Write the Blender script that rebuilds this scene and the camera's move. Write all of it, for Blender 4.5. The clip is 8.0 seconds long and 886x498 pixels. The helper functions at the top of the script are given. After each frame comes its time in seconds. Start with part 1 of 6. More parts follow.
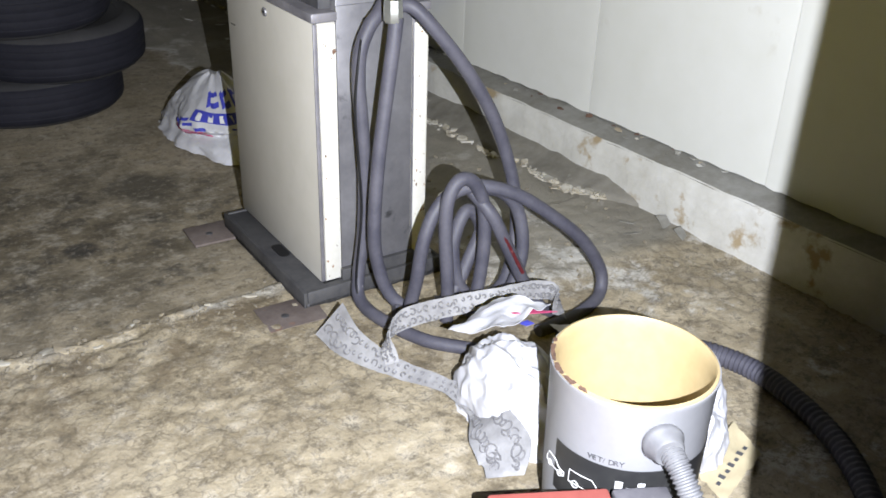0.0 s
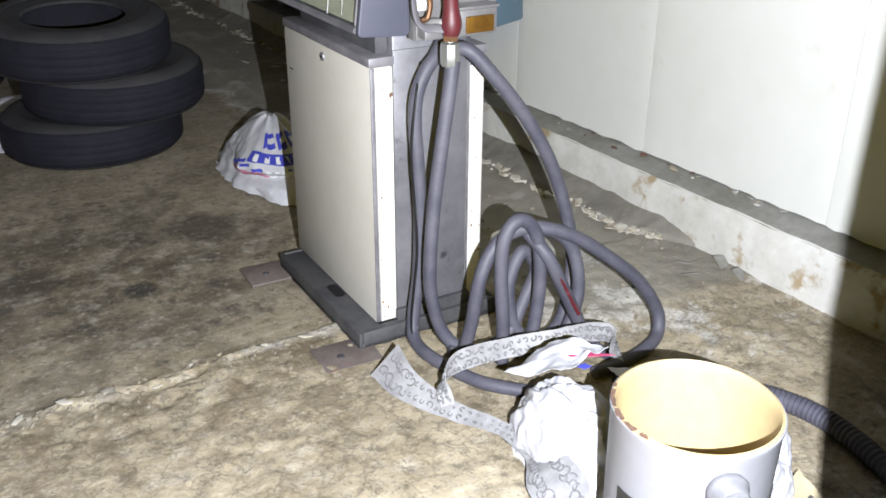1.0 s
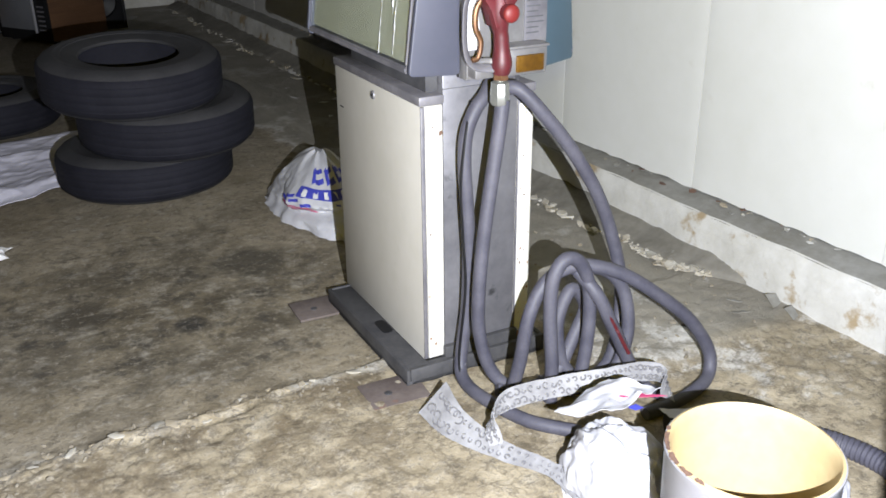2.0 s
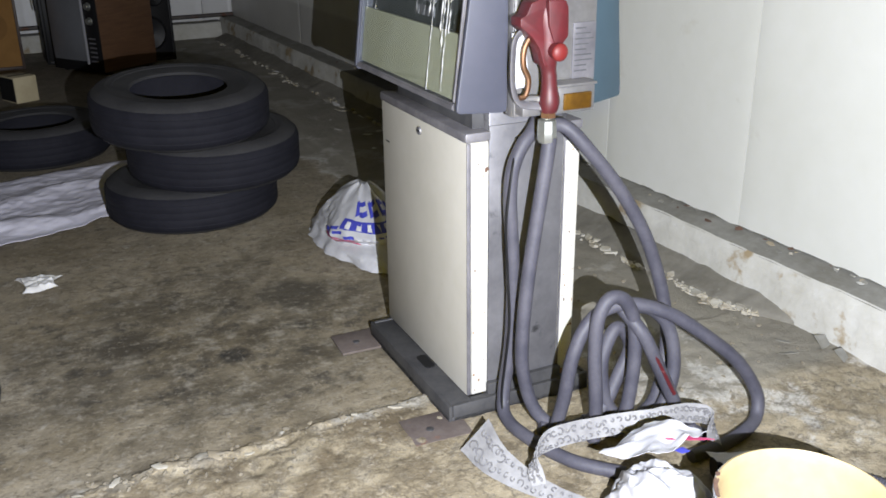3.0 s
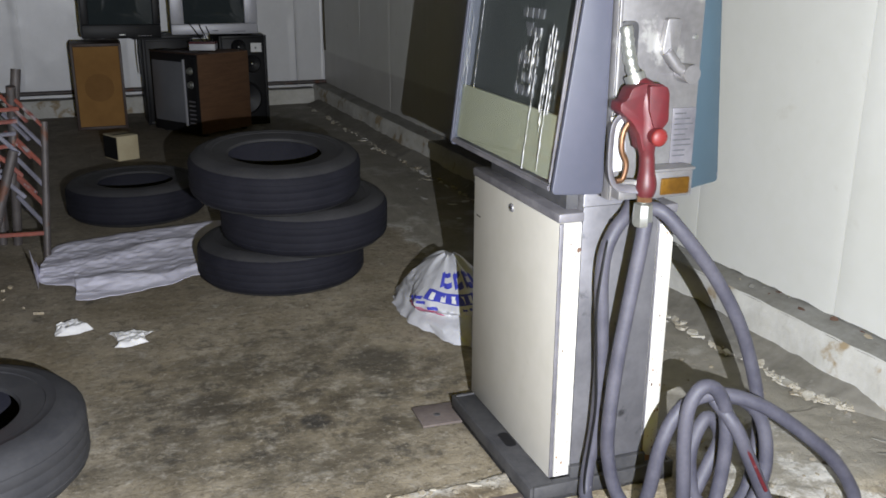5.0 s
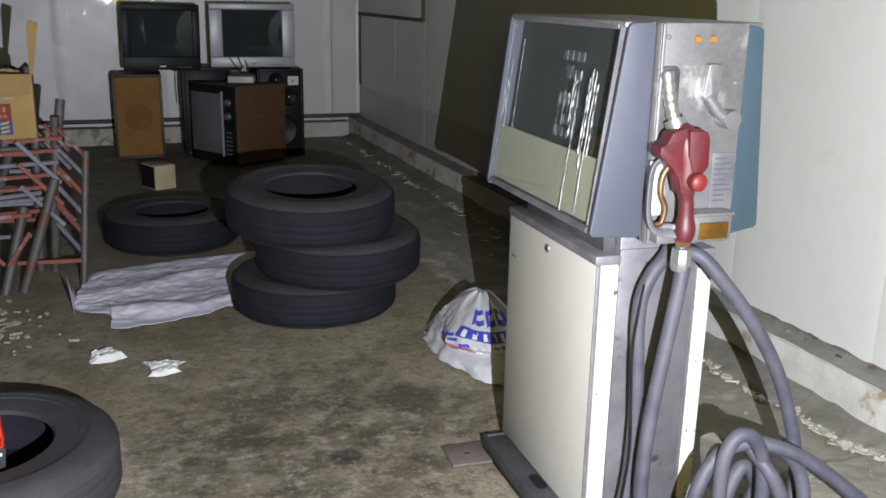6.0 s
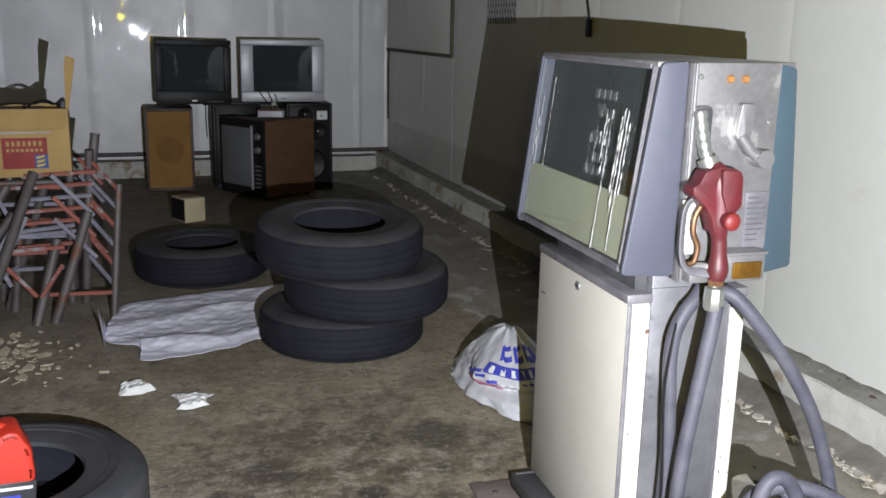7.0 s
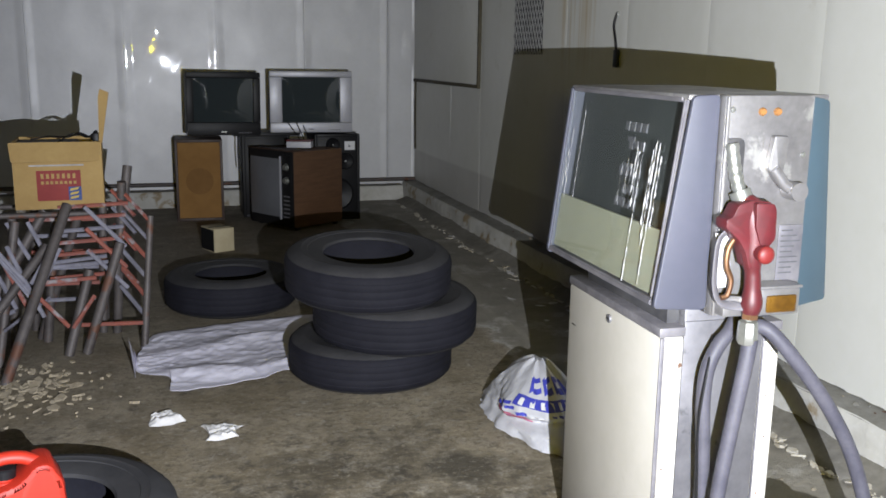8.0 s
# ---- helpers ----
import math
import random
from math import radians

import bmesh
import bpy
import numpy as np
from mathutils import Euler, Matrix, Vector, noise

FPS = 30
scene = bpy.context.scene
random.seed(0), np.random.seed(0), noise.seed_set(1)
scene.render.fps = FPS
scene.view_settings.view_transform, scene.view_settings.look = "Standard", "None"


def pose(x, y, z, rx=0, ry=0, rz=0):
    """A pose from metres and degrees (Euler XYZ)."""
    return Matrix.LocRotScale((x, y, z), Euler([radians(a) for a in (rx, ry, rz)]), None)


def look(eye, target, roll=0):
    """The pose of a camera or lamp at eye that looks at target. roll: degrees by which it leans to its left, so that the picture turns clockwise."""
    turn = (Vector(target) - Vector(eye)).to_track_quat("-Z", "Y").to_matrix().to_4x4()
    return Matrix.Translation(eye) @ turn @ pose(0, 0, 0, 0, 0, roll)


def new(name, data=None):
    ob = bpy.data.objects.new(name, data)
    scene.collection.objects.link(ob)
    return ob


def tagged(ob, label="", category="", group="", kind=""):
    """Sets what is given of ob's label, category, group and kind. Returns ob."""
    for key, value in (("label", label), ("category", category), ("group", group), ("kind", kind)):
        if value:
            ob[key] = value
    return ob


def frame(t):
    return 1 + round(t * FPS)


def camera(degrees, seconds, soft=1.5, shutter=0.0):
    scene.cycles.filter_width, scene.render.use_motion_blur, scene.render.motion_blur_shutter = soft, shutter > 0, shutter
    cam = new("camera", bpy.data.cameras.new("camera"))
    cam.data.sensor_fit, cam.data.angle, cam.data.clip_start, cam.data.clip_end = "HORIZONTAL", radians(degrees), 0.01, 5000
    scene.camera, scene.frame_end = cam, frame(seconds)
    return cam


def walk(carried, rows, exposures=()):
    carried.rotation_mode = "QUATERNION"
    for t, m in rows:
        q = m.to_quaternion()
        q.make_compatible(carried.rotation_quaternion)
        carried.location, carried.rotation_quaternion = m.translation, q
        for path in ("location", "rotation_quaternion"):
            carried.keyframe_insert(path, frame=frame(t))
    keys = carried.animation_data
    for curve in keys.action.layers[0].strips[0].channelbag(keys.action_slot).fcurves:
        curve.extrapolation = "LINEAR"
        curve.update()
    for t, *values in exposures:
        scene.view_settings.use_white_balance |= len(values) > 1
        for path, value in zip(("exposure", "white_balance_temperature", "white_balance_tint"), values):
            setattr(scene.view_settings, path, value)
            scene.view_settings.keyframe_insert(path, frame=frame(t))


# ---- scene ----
cam = camera(51.3, 8.0, soft=1.7)
# seconds, x, y, z, yaw, pitch, roll
ROWS = [
    (0.0, -0.0292, 0.0287, 1.1569, -35.19, -27.73, -1.60),
    (0.5, -0.0326, 0.0360, 1.1625, -33.81, -26.62, -0.92),
    (1.0, -0.0386, 0.0420, 1.1679, -32.46, -25.57, -0.30),
    (1.5, -0.0442, 0.0478, 1.1734, -31.19, -24.56, 0.19),
    (3.0, -0.0581, 0.0675, 1.1910, -27.47, -21.72, 0.64),
    (3.5, -0.0634, 0.0724, 1.1966, -26.10, -20.74, 0.53),
    (4.0, -0.0697, 0.0768, 1.2011, -24.69, -19.67, 0.33),
    (4.5, -0.0777, 0.0820, 1.2061, -23.40, -18.61, 0.08),
    (6.0, -0.1020, 0.0937, 1.2264, -20.15, -15.57, -1.08),
    (6.5, -0.1088, 0.0966, 1.2308, -19.31, -14.54, -1.19),
    (7.0, -0.1155, 0.0976, 1.2349, -18.56, -13.55, -1.16),
    (7.5, -0.1202, 0.1003, 1.2404, -17.80, -12.64, -1.01),
    (8.0, -0.1254, 0.1025, 1.2454, -17.02, -11.84, -0.76),
]
walk(cam, [(t, pose(x, y, z, 90 + pitch, roll, yaw)) for t, x, y, z, yaw, pitch, roll in ROWS],
     exposures=[(0.0, -0.20), (0.5, -0.18), (1.0, 0.06), (1.5, 0.10), (3.5, 0.0), (6.0, 0.16), (7.0, 0.24), (8.0, 0.46)])

# ---------------------------------------------------------------- light
world = bpy.data.worlds.new("world")
scene.world = world
world.use_nodes = True
world.node_tree.nodes["Background"].inputs[0].default_value = (0.9, 0.95, 1.0, 1)
world.node_tree.nodes["Background"].inputs[1].default_value = 0.0003


# a hand-held work light beside the camera: a hard white beam and its dim warm spill
LIGHT = (0.095, -0.025, 1.097)


def spot_lamp(name, place, target, watts, colour, radius, degrees, blend):
    data = bpy.data.lights.new(name, "SPOT")
    data.energy, data.color, data.shadow_soft_size = watts, colour, radius
    data.spot_size, data.spot_blend = radians(degrees), blend
    ob = new(name, data)
    ob.matrix_world = look(place, target)
    return ob


BEAM_AZ, BEAM_EL = radians(9.0), radians(-17.0)
spot_lamp("work_light", LIGHT, Vector(LIGHT) + Vector((math.sin(BEAM_AZ) * math.cos(BEAM_EL), math.cos(BEAM_AZ) * math.cos(BEAM_EL), math.sin(BEAM_EL))),
          590, (0.86, 0.90, 1.0), 0.0022, 124.0, 0.15)
spot_lamp("work_light_spill", (-0.10, -0.05, 1.30), (1.6, 3.0, 1.15), 48, (1.0, 0.82, 0.005), 0.05, 96, 1.0)


# ---------------------------------------------------------------- materials
ALBEDO_SCALE = 0.73     # scales base colours down so less light bounces into the shadows


def albedo_scaled(c):
    return tuple(v * ALBEDO_SCALE for v in c)


def material(name, colour, colour2=None, rough=0.6, rough2=None, metal=0.0, scale=6.0, fine=60.0, bump=0.15,
             bump_size=0.004, spots=None, spot_scale=9.0, spot_at=0.62, stretch=(1, 1, 1), coat=0.0, amount=0.5, spec=0.5):
    """Two scales of noise in colour, gloss and relief, with optional stains of a third colour."""
    m = bpy.data.materials.new(name)
    m.use_nodes = True
    colour, colour2 = albedo_scaled(colour), albedo_scaled(colour2 or tuple(c * 0.7 for c in colour))
    spots = albedo_scaled(spots) if spots else None
    nt = m.node_tree
    n, l = nt.nodes, nt.links
    b = n["Principled BSDF"]
    co = n.new("ShaderNodeTexCoord")
    mp = n.new("ShaderNodeMapping")
    mp.inputs["Scale"].default_value = stretch
    l.new(co.outputs["Object"], mp.inputs["Vector"])
    info = n.new("ShaderNodeObjectInfo")
    shift = n.new("ShaderNodeVectorMath")
    shift.operation = "MULTIPLY_ADD"
    l.new(info.outputs["Random"], shift.inputs[0])
    shift.inputs[1].default_value = (7.0, 5.0, 3.0)
    l.new(mp.outputs[0], shift.inputs[2])

    def tex(s, detail=6.0):
        t = n.new("ShaderNodeTexNoise")
        t.inputs["Scale"].default_value, t.inputs["Detail"].default_value = s, detail
        t.inputs["Roughness"].default_value = 0.62
        l.new(shift.outputs[0], t.inputs["Vector"])
        return t

    big, small = tex(scale), tex(fine)
    mix = n.new("ShaderNodeMix")
    mix.data_type = "RGBA"
    c2 = colour2
    mix.inputs[6].default_value, mix.inputs[7].default_value = (*colour, 1), (*c2, 1)
    both = n.new("ShaderNodeMath")
    both.operation = "MULTIPLY_ADD"
    l.new(small.outputs[0], both.inputs[0])
    both.inputs[1].default_value = 0.45
    l.new(big.outputs[0], both.inputs[2])
    ramp = n.new("ShaderNodeMapRange")
    ramp.inputs[1].default_value, ramp.inputs[2].default_value = 0.72 - amount * 0.35, 0.72 + amount * 0.35
    l.new(both.outputs[0], ramp.inputs[0])
    l.new(ramp.outputs[0], mix.inputs[0])
    out = mix.outputs[2]
    if spots:
        st = tex(spot_scale, 8.0)
        sr = n.new("ShaderNodeMapRange")
        sr.inputs[1].default_value, sr.inputs[2].default_value = spot_at, spot_at + 0.07
        l.new(st.outputs[0], sr.inputs[0])
        m2 = n.new("ShaderNodeMix")
        m2.data_type = "RGBA"
        l.new(sr.outputs[0], m2.inputs[0])
        l.new(out, m2.inputs[6])
        m2.inputs[7].default_value = (*spots, 1)
        out = m2.outputs[2]
    l.new(out, b.inputs["Base Color"])
    rr = n.new("ShaderNodeMapRange")
    rr.inputs[3].default_value = rough
    rr.inputs[4].default_value = rough2 if rough2 is not None else min(1.0, rough + 0.2)
    l.new(big.outputs[0], rr.inputs[0])
    l.new(rr.outputs[0], b.inputs["Roughness"])
    b.inputs["Metallic"].default_value = metal
    b.inputs["Specular IOR Level"].default_value = spec
    b.inputs["Coat Weight"].default_value = coat
    if bump:
        bp = n.new("ShaderNodeBump")
        bp.inputs["Strength"].default_value, bp.inputs["Distance"].default_value = bump, bump_size
        l.new(both.outputs[0], bp.inputs["Height"])
        l.new(bp.outputs[0], b.inputs["Normal"])
    return m


def glass(name, gloss=0.10, rough=0.04):
    """A thin clear pane: it lets light through and mirrors a little."""
    m = bpy.data.materials.new(name)
    m.use_nodes = True
    n, l = m.node_tree.nodes, m.node_tree.links
    clear, shine, mix = n.new("ShaderNodeBsdfTransparent"), n.new("ShaderNodeBsdfGlossy"), n.new("ShaderNodeMixShader")
    clear.inputs[0].default_value = (0.86, 0.89, 0.88, 1)
    shine.inputs["Roughness"].default_value = rough
    mix.inputs[0].default_value = gloss
    l.new(clear.outputs[0], mix.inputs[1])
    l.new(shine.outputs[0], mix.inputs[2])
    l.new(mix.outputs[0], n["Material Output"].inputs[0])
    return m


def floor_material():
    """Old concrete: a crackled pale bay in front, a smoother oil-stained one behind, a grey cement fillet along the kerb."""
    m = bpy.data.materials.new("concrete_floor")
    m.use_nodes = True
    nt = m.node_tree
    n, l = nt.nodes, nt.links
    b = n["Principled BSDF"]
    geo = n.new("ShaderNodeTexCoord")
    P = geo.outputs["Object"]

    def noise_tex(s, detail=8.0, rough=0.6):
        t = n.new("ShaderNodeTexNoise")
        t.inputs["Scale"].default_value, t.inputs["Detail"].default_value, t.inputs["Roughness"].default_value = s, detail, rough
        l.new(P, t.inputs["Vector"])
        return t.outputs[0]

    def span(value, a, c, lo=0.0, hi=1.0):
        r = n.new("ShaderNodeMapRange")
        for i, x in enumerate((a, c, lo, hi)):
            r.inputs[i + 1].default_value = x
        l.new(value, r.inputs[0])
        return r.outputs[0]

    def maths(op, x, y):
        q = n.new("ShaderNodeMath")
        q.operation = op
        for i, v in enumerate((x, y)):
            if isinstance(v, (int, float)):
                q.inputs[i].default_value = v
            else:
                l.new(v, q.inputs[i])
        return q.outputs[0]

    def blend(fac, a, c):
        q = n.new("ShaderNodeMix")
        q.data_type = "RGBA"
        l.new(fac, q.inputs[0])
        for i, v in ((6, a), (7, c)):
            if isinstance(v, tuple):
                q.inputs[i].default_value = (*albedo_scaled(v), 1)
            else:
                l.new(v, q.inputs[i])
        return q.outputs[2]

    sep = n.new("ShaderNodeSeparateXYZ")
    l.new(P, sep.inputs[0])
    X, Y = sep.outputs[0], sep.outputs[1]
    big, mid, fine, grit = noise_tex(1.3), noise_tex(6.0), noise_tex(26.0), noise_tex(120.0, 4.0)
    # which bay: the joint lies near y = 1.86
    wob = maths("MULTIPLY", maths("SUBTRACT", mid, 0.5), 0.10)
    wob2 = maths("MULTIPLY", maths("SUBTRACT", noise_tex(9.0, 8.0, 0.7), 0.5), 0.16)
    back_bay = span(maths("ADD", Y, wob2), 1.852, 1.866)
    front = blend(span(noise_tex(5.5, 12.0, 0.78), 0.40, 0.62), (0.47, 0.40, 0.275), (0.27, 0.22, 0.14))
    front = blend(span(noise_tex(15.0, 10.0, 0.72), 0.52, 0.62), front, (0.62, 0.55, 0.42))
    by_joint = maths("MULTIPLY", span(Y, 1.25, 1.72), span(noise_tex(4.0, 12.0, 0.78), 0.46, 0.56))
    front = blend(maths("MULTIPLY", by_joint, 0.85), front, (0.165, 0.125, 0.075))
    front = blend(maths("MULTIPLY", span(noise_tex(7.0, 12.0, 0.82), 0.545, 0.60), 0.75), front, (0.14, 0.11, 0.068))
    back = blend(span(mid, 0.33, 0.66), (0.40, 0.345, 0.25), (0.215, 0.18, 0.125))
    back = blend(span(fine, 0.56, 0.72), back, (0.44, 0.41, 0.345))
    # oil: dark blotches, thickest in the middle of the bay before the pump
    d = maths("ADD", maths("POWER", maths("DIVIDE", maths("SUBTRACT", X, 0.42), 0.62), 2.0),
              maths("POWER", maths("DIVIDE", maths("SUBTRACT", Y, 2.45), 0.55), 2.0))
    near_pump = span(d, 0.2, 1.5, 1.0, 0.0)
    blot = maths("ADD", maths("MULTIPLY", noise_tex(4.2, 9.0, 0.68), 0.8), maths("MULTIPLY", near_pump, 0.16))
    back = blend(maths("MULTIPLY", span(noise_tex(2.3, 6.0, 0.55), 0.45, 0.62), 0.55), back, (0.20, 0.155, 0.085))
    back = blend(maths("MULTIPLY", span(blot, 0.45, 0.62), 0.85), back, (0.070, 0.056, 0.034))
    back = blend(maths("MULTIPLY", span(maths("ADD", noise_tex(9.0, 10.0, 0.74), maths("MULTIPLY", near_pump, 0.07)), 0.575, 0.67), 0.72), back, (0.035, 0.031, 0.025))
    back = blend(maths("MULTIPLY", span(noise_tex(11.0, 10.0, 0.70), 0.52, 0.64), maths("MULTIPLY", near_pump, 0.6)), back, (0.47, 0.43, 0.35))
    # one black oil spot and two browner ones
    for ox, oy, orad, tone in ((0.452, 2.303, 0.050, (0.018, 0.017, 0.016)), (0.20, 2.50, 0.10, (0.06, 0.05, 0.035)), (0.72, 2.62, 0.12, (0.07, 0.06, 0.042))):
        dd = maths("ADD", maths("POWER", maths("DIVIDE", maths("SUBTRACT", X, ox), orad), 2.0), maths("POWER", maths("DIVIDE", maths("SUBTRACT", Y, oy), orad), 2.0))
        back = blend(maths("MULTIPLY", span(maths("ADD", dd, maths("MULTIPLY", maths("SUBTRACT", noise_tex(13.0, 8.0, 0.7), 0.5), 2.2)), 0.35, 1.1, 1.0, 0.0), 0.85), back, tone)
    # the far end turns darker between y = 3.3 and 5.2
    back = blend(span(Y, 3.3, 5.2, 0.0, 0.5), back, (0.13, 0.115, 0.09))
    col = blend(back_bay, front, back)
    # whitish crumbled lip along the joint
    lip = maths("MULTIPLY", span(maths("ABSOLUTE", maths("SUBTRACT", maths("ADD", Y, wob2), 1.848), 0.0), 0.010, 0.034, 1.0, 0.0), span(noise_tex(4.0, 8.0, 0.7), 0.47, 0.60))
    col = blend(maths("MULTIPLY", lip, 0.75), col, (0.58, 0.56, 0.50))
    # grey cement fillet beside the kerb and lime runs
    fil = maths("MULTIPLY", span(maths("ADD", X, maths("MULTIPLY", maths("SUBTRACT", noise_tex(2.2), 0.5), 0.8)), 1.24, 1.30), span(maths("ADD", Y, wob), 1.46, 1.54))
    cement = blend(span(mid, 0.3, 0.7), (0.31, 0.29, 0.245), (0.25, 0.235, 0.195))
    col = blend(maths("MULTIPLY", fil, 0.85), col, cement)
    edge_line = maths("ABSOLUTE", maths("SUBTRACT", maths("ADD", X, maths("MULTIPLY", maths("SUBTRACT", noise_tex(2.2), 0.5), 0.8)), 1.26), 0.0)
    rim = maths("MULTIPLY", maths("MULTIPLY", span(edge_line, 0.012, 0.05, 1.0, 0.0), span(noise_tex(9.0, 10.0, 0.75), 0.42, 0.52)), span(Y, 1.5, 1.7))
    col = blend(maths("MULTIPLY", rim, 0.8), col, (0.60, 0.58, 0.54))
    lime = maths("MULTIPLY", span(noise_tex(3.6, 10.0, 0.74), 0.545, 0.60), maths("MULTIPLY", span(X, 1.05, 1.35), span(Y, 1.75, 1.95, 1.0, 0.45)))
    col = blend(maths("MULTIPLY", lime, 0.8), col, (0.62, 0.60, 0.55))
    col = blend(span(grit, 0.62, 0.72, 0.0, 0.35), col, (0.05, 0.042, 0.03))
    # dirt held in the crackle of the front bay
    vor2 = n.new("ShaderNodeTexVoronoi")
    vor2.feature = "DISTANCE_TO_EDGE"
    vor2.inputs["Scale"].default_value = 15.0
    warp2 = n.new("ShaderNodeTexNoise")
    warp2.inputs["Scale"].default_value, warp2.inputs["Detail"].default_value = 24.0, 10.0
    l.new(P, warp2.inputs["Vector"])
    add2 = n.new("ShaderNodeVectorMath")
    add2.operation = "MULTIPLY_ADD"
    l.new(warp2.outputs["Color"], add2.inputs[0])
    add2.inputs[1].default_value = (0.09, 0.09, 0.09)
    l.new(P, add2.inputs[2])
    l.new(add2.outputs[0], vor2.inputs["Vector"])
    lines = maths("MULTIPLY", span(vor2.outputs["Distance"], 0.005, 0.06, 1.0, 0.0), span(noise_tex(3.4, 6.0), 0.36, 0.50))
    col = blend(maths("MULTIPLY", maths("MULTIPLY", lines, 0.48), maths("SUBTRACT", 1.0, maths("MAXIMUM", back_bay, fil))), col, (0.11, 0.085, 0.055))
    bare = maths("SUBTRACT", 1.0, maths("MULTIPLY", fil, 0.8))
    col = blend(maths("MULTIPLY", maths("MULTIPLY", span(noise_tex(30.0, 12.0, 0.85), 0.51, 0.58), 0.75), bare), col, (0.115, 0.092, 0.060))
    col = blend(maths("MULTIPLY", maths("MULTIPLY", span(noise_tex(42.0, 12.0, 0.85), 0.535, 0.62), 0.5), bare), col, (0.58, 0.52, 0.42))
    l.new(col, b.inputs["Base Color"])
    l.new(span(mid, 0.2, 0.8, 0.62, 0.92), b.inputs["Roughness"])
    # relief: crackle in the front bay, fine pits behind
    vor = n.new("ShaderNodeTexVoronoi")
    vor.feature = "DISTANCE_TO_EDGE"
    vor.inputs["Scale"].default_value = 17.0
    warp = n.new("ShaderNodeTexNoise")
    warp.inputs["Scale"].default_value = 7.0
    l.new(P, warp.inputs["Vector"])
    add = n.new("ShaderNodeVectorMath")
    add.operation = "MULTIPLY_ADD"
    l.new(warp.outputs["Color"], add.inputs[0])
    add.inputs[1].default_value = (0.34, 0.34, 0.34)
    l.new(P, add.inputs[2])
    l.new(add.outputs[0], vor.inputs["Vector"])
    crack = maths("MULTIPLY", span(vor.outputs["Distance"], 0.0, 0.09), maths("MULTIPLY", maths("SUBTRACT", 1.0, back_bay), span(big, 0.40, 0.52)))
    height = maths("ADD", maths("ADD", maths("MULTIPLY", fine, 1.3), maths("MULTIPLY", grit, 0.5)), maths("MULTIPLY", crack, 0.12))
    bp = n.new("ShaderNodeBump")
    bp.inputs["Strength"].default_value, bp.inputs["Distance"].default_value = 0.5, 0.008
    l.new(height, bp.inputs["Height"])
    l.new(bp.outputs[0], b.inputs["Normal"])
    return m


M_FLOOR = floor_material()
M_WALL = material("white_wall_paint", (0.80, 0.80, 0.76), (0.72, 0.72, 0.66), rough=0.4, rough2=0.55, scale=1.6, fine=14, bump=0.05, bump_size=0.006, amount=0.8, spots=(0.68, 0.665, 0.60), spot_scale=5, spot_at=0.64)
M_SHEET = material("dented_painted_sheet", (0.78, 0.78, 0.79), (0.68, 0.68, 0.69), rough=0.36, rough2=0.5, scale=3, fine=30, bump=0.04, bump_size=0.01, metal=0.1, coat=0.22, amount=0.8)


def rust_runs(m):
    """Brown runs down the wall from a leak above, between two panels."""
    nt = m.node_tree
    n, l = nt.nodes, nt.links
    b = n["Principled BSDF"]
    old = b.inputs["Base Color"].links[0].from_socket
    co = n.new("ShaderNodeTexCoord")
    sep = n.new("ShaderNodeSeparateXYZ")
    l.new(co.outputs["Object"], sep.inputs[0])
    mp = n.new("ShaderNodeMapping")
    mp.inputs["Scale"].default_value = (1, 26, 0.5)
    l.new(co.outputs["Object"], mp.inputs["Vector"])
    t = n.new("ShaderNodeTexNoise")
    t.inputs["Scale"].default_value, t.inputs["Detail"].default_value = 1.0, 3.0
    l.new(mp.outputs[0], t.inputs["Vector"])

    def span(v, a, c, lo, hi):
        r = n.new("ShaderNodeMapRange")
        for i, x in enumerate((a, c, lo, hi)):
            r.inputs[i + 1].default_value = x
        l.new(v, r.inputs[0])
        return r.outputs[0]

    fac = span(t.outputs[0], 0.46, 0.66, 0.0, 0.75)
    for v in (span(sep.outputs[1], 4.42, 4.55, 0, 1), span(sep.outputs[1], 4.85, 5.0, 1, 0), span(sep.outputs[2], 1.12, 1.45, 0, 1)):
        q = n.new("ShaderNodeMath")
        q.operation = "MULTIPLY"
        l.new(fac, q.inputs[0])
        l.new(v, q.inputs[1])
        fac = q.outputs[0]
    # grey worn dado: an older coat below hip height at the far end
    wob = n.new("ShaderNodeTexNoise")
    wob.inputs["Scale"].default_value, wob.inputs["Detail"].default_value = 2.5, 8.0
    l.new(co.outputs["Object"], wob.inputs["Vector"])
    low = span(sep.outputs[2], 0.425, 0.445, 0.85, 0.0)
    for v in (span(sep.outputs[1], 3.6, 4.6, 0, 1), span(wob.outputs[0], 0.25, 0.6, 0.55, 1)):
        q = n.new("ShaderNodeMath")
        q.operation = "MULTIPLY"
        l.new(low, q.inputs[0])
        l.new(v, q.inputs[1])
        low = q.outputs[0]
    dado = n.new("ShaderNodeMix")
    dado.data_type = "RGBA"
    l.new(low, dado.inputs[0])
    l.new(old, dado.inputs[6])
    dado.inputs[7].default_value = (0.40, 0.39, 0.37, 1)
    old = dado.outputs[2]
    mix = n.new("ShaderNodeMix")
    mix.data_type = "RGBA"
    l.new(fac, mix.inputs[0])
    l.new(old, mix.inputs[6])
    mix.inputs[7].default_value = (0.36, 0.25, 0.09, 1)
    l.new(mix.outputs[2], b.inputs["Base Color"])


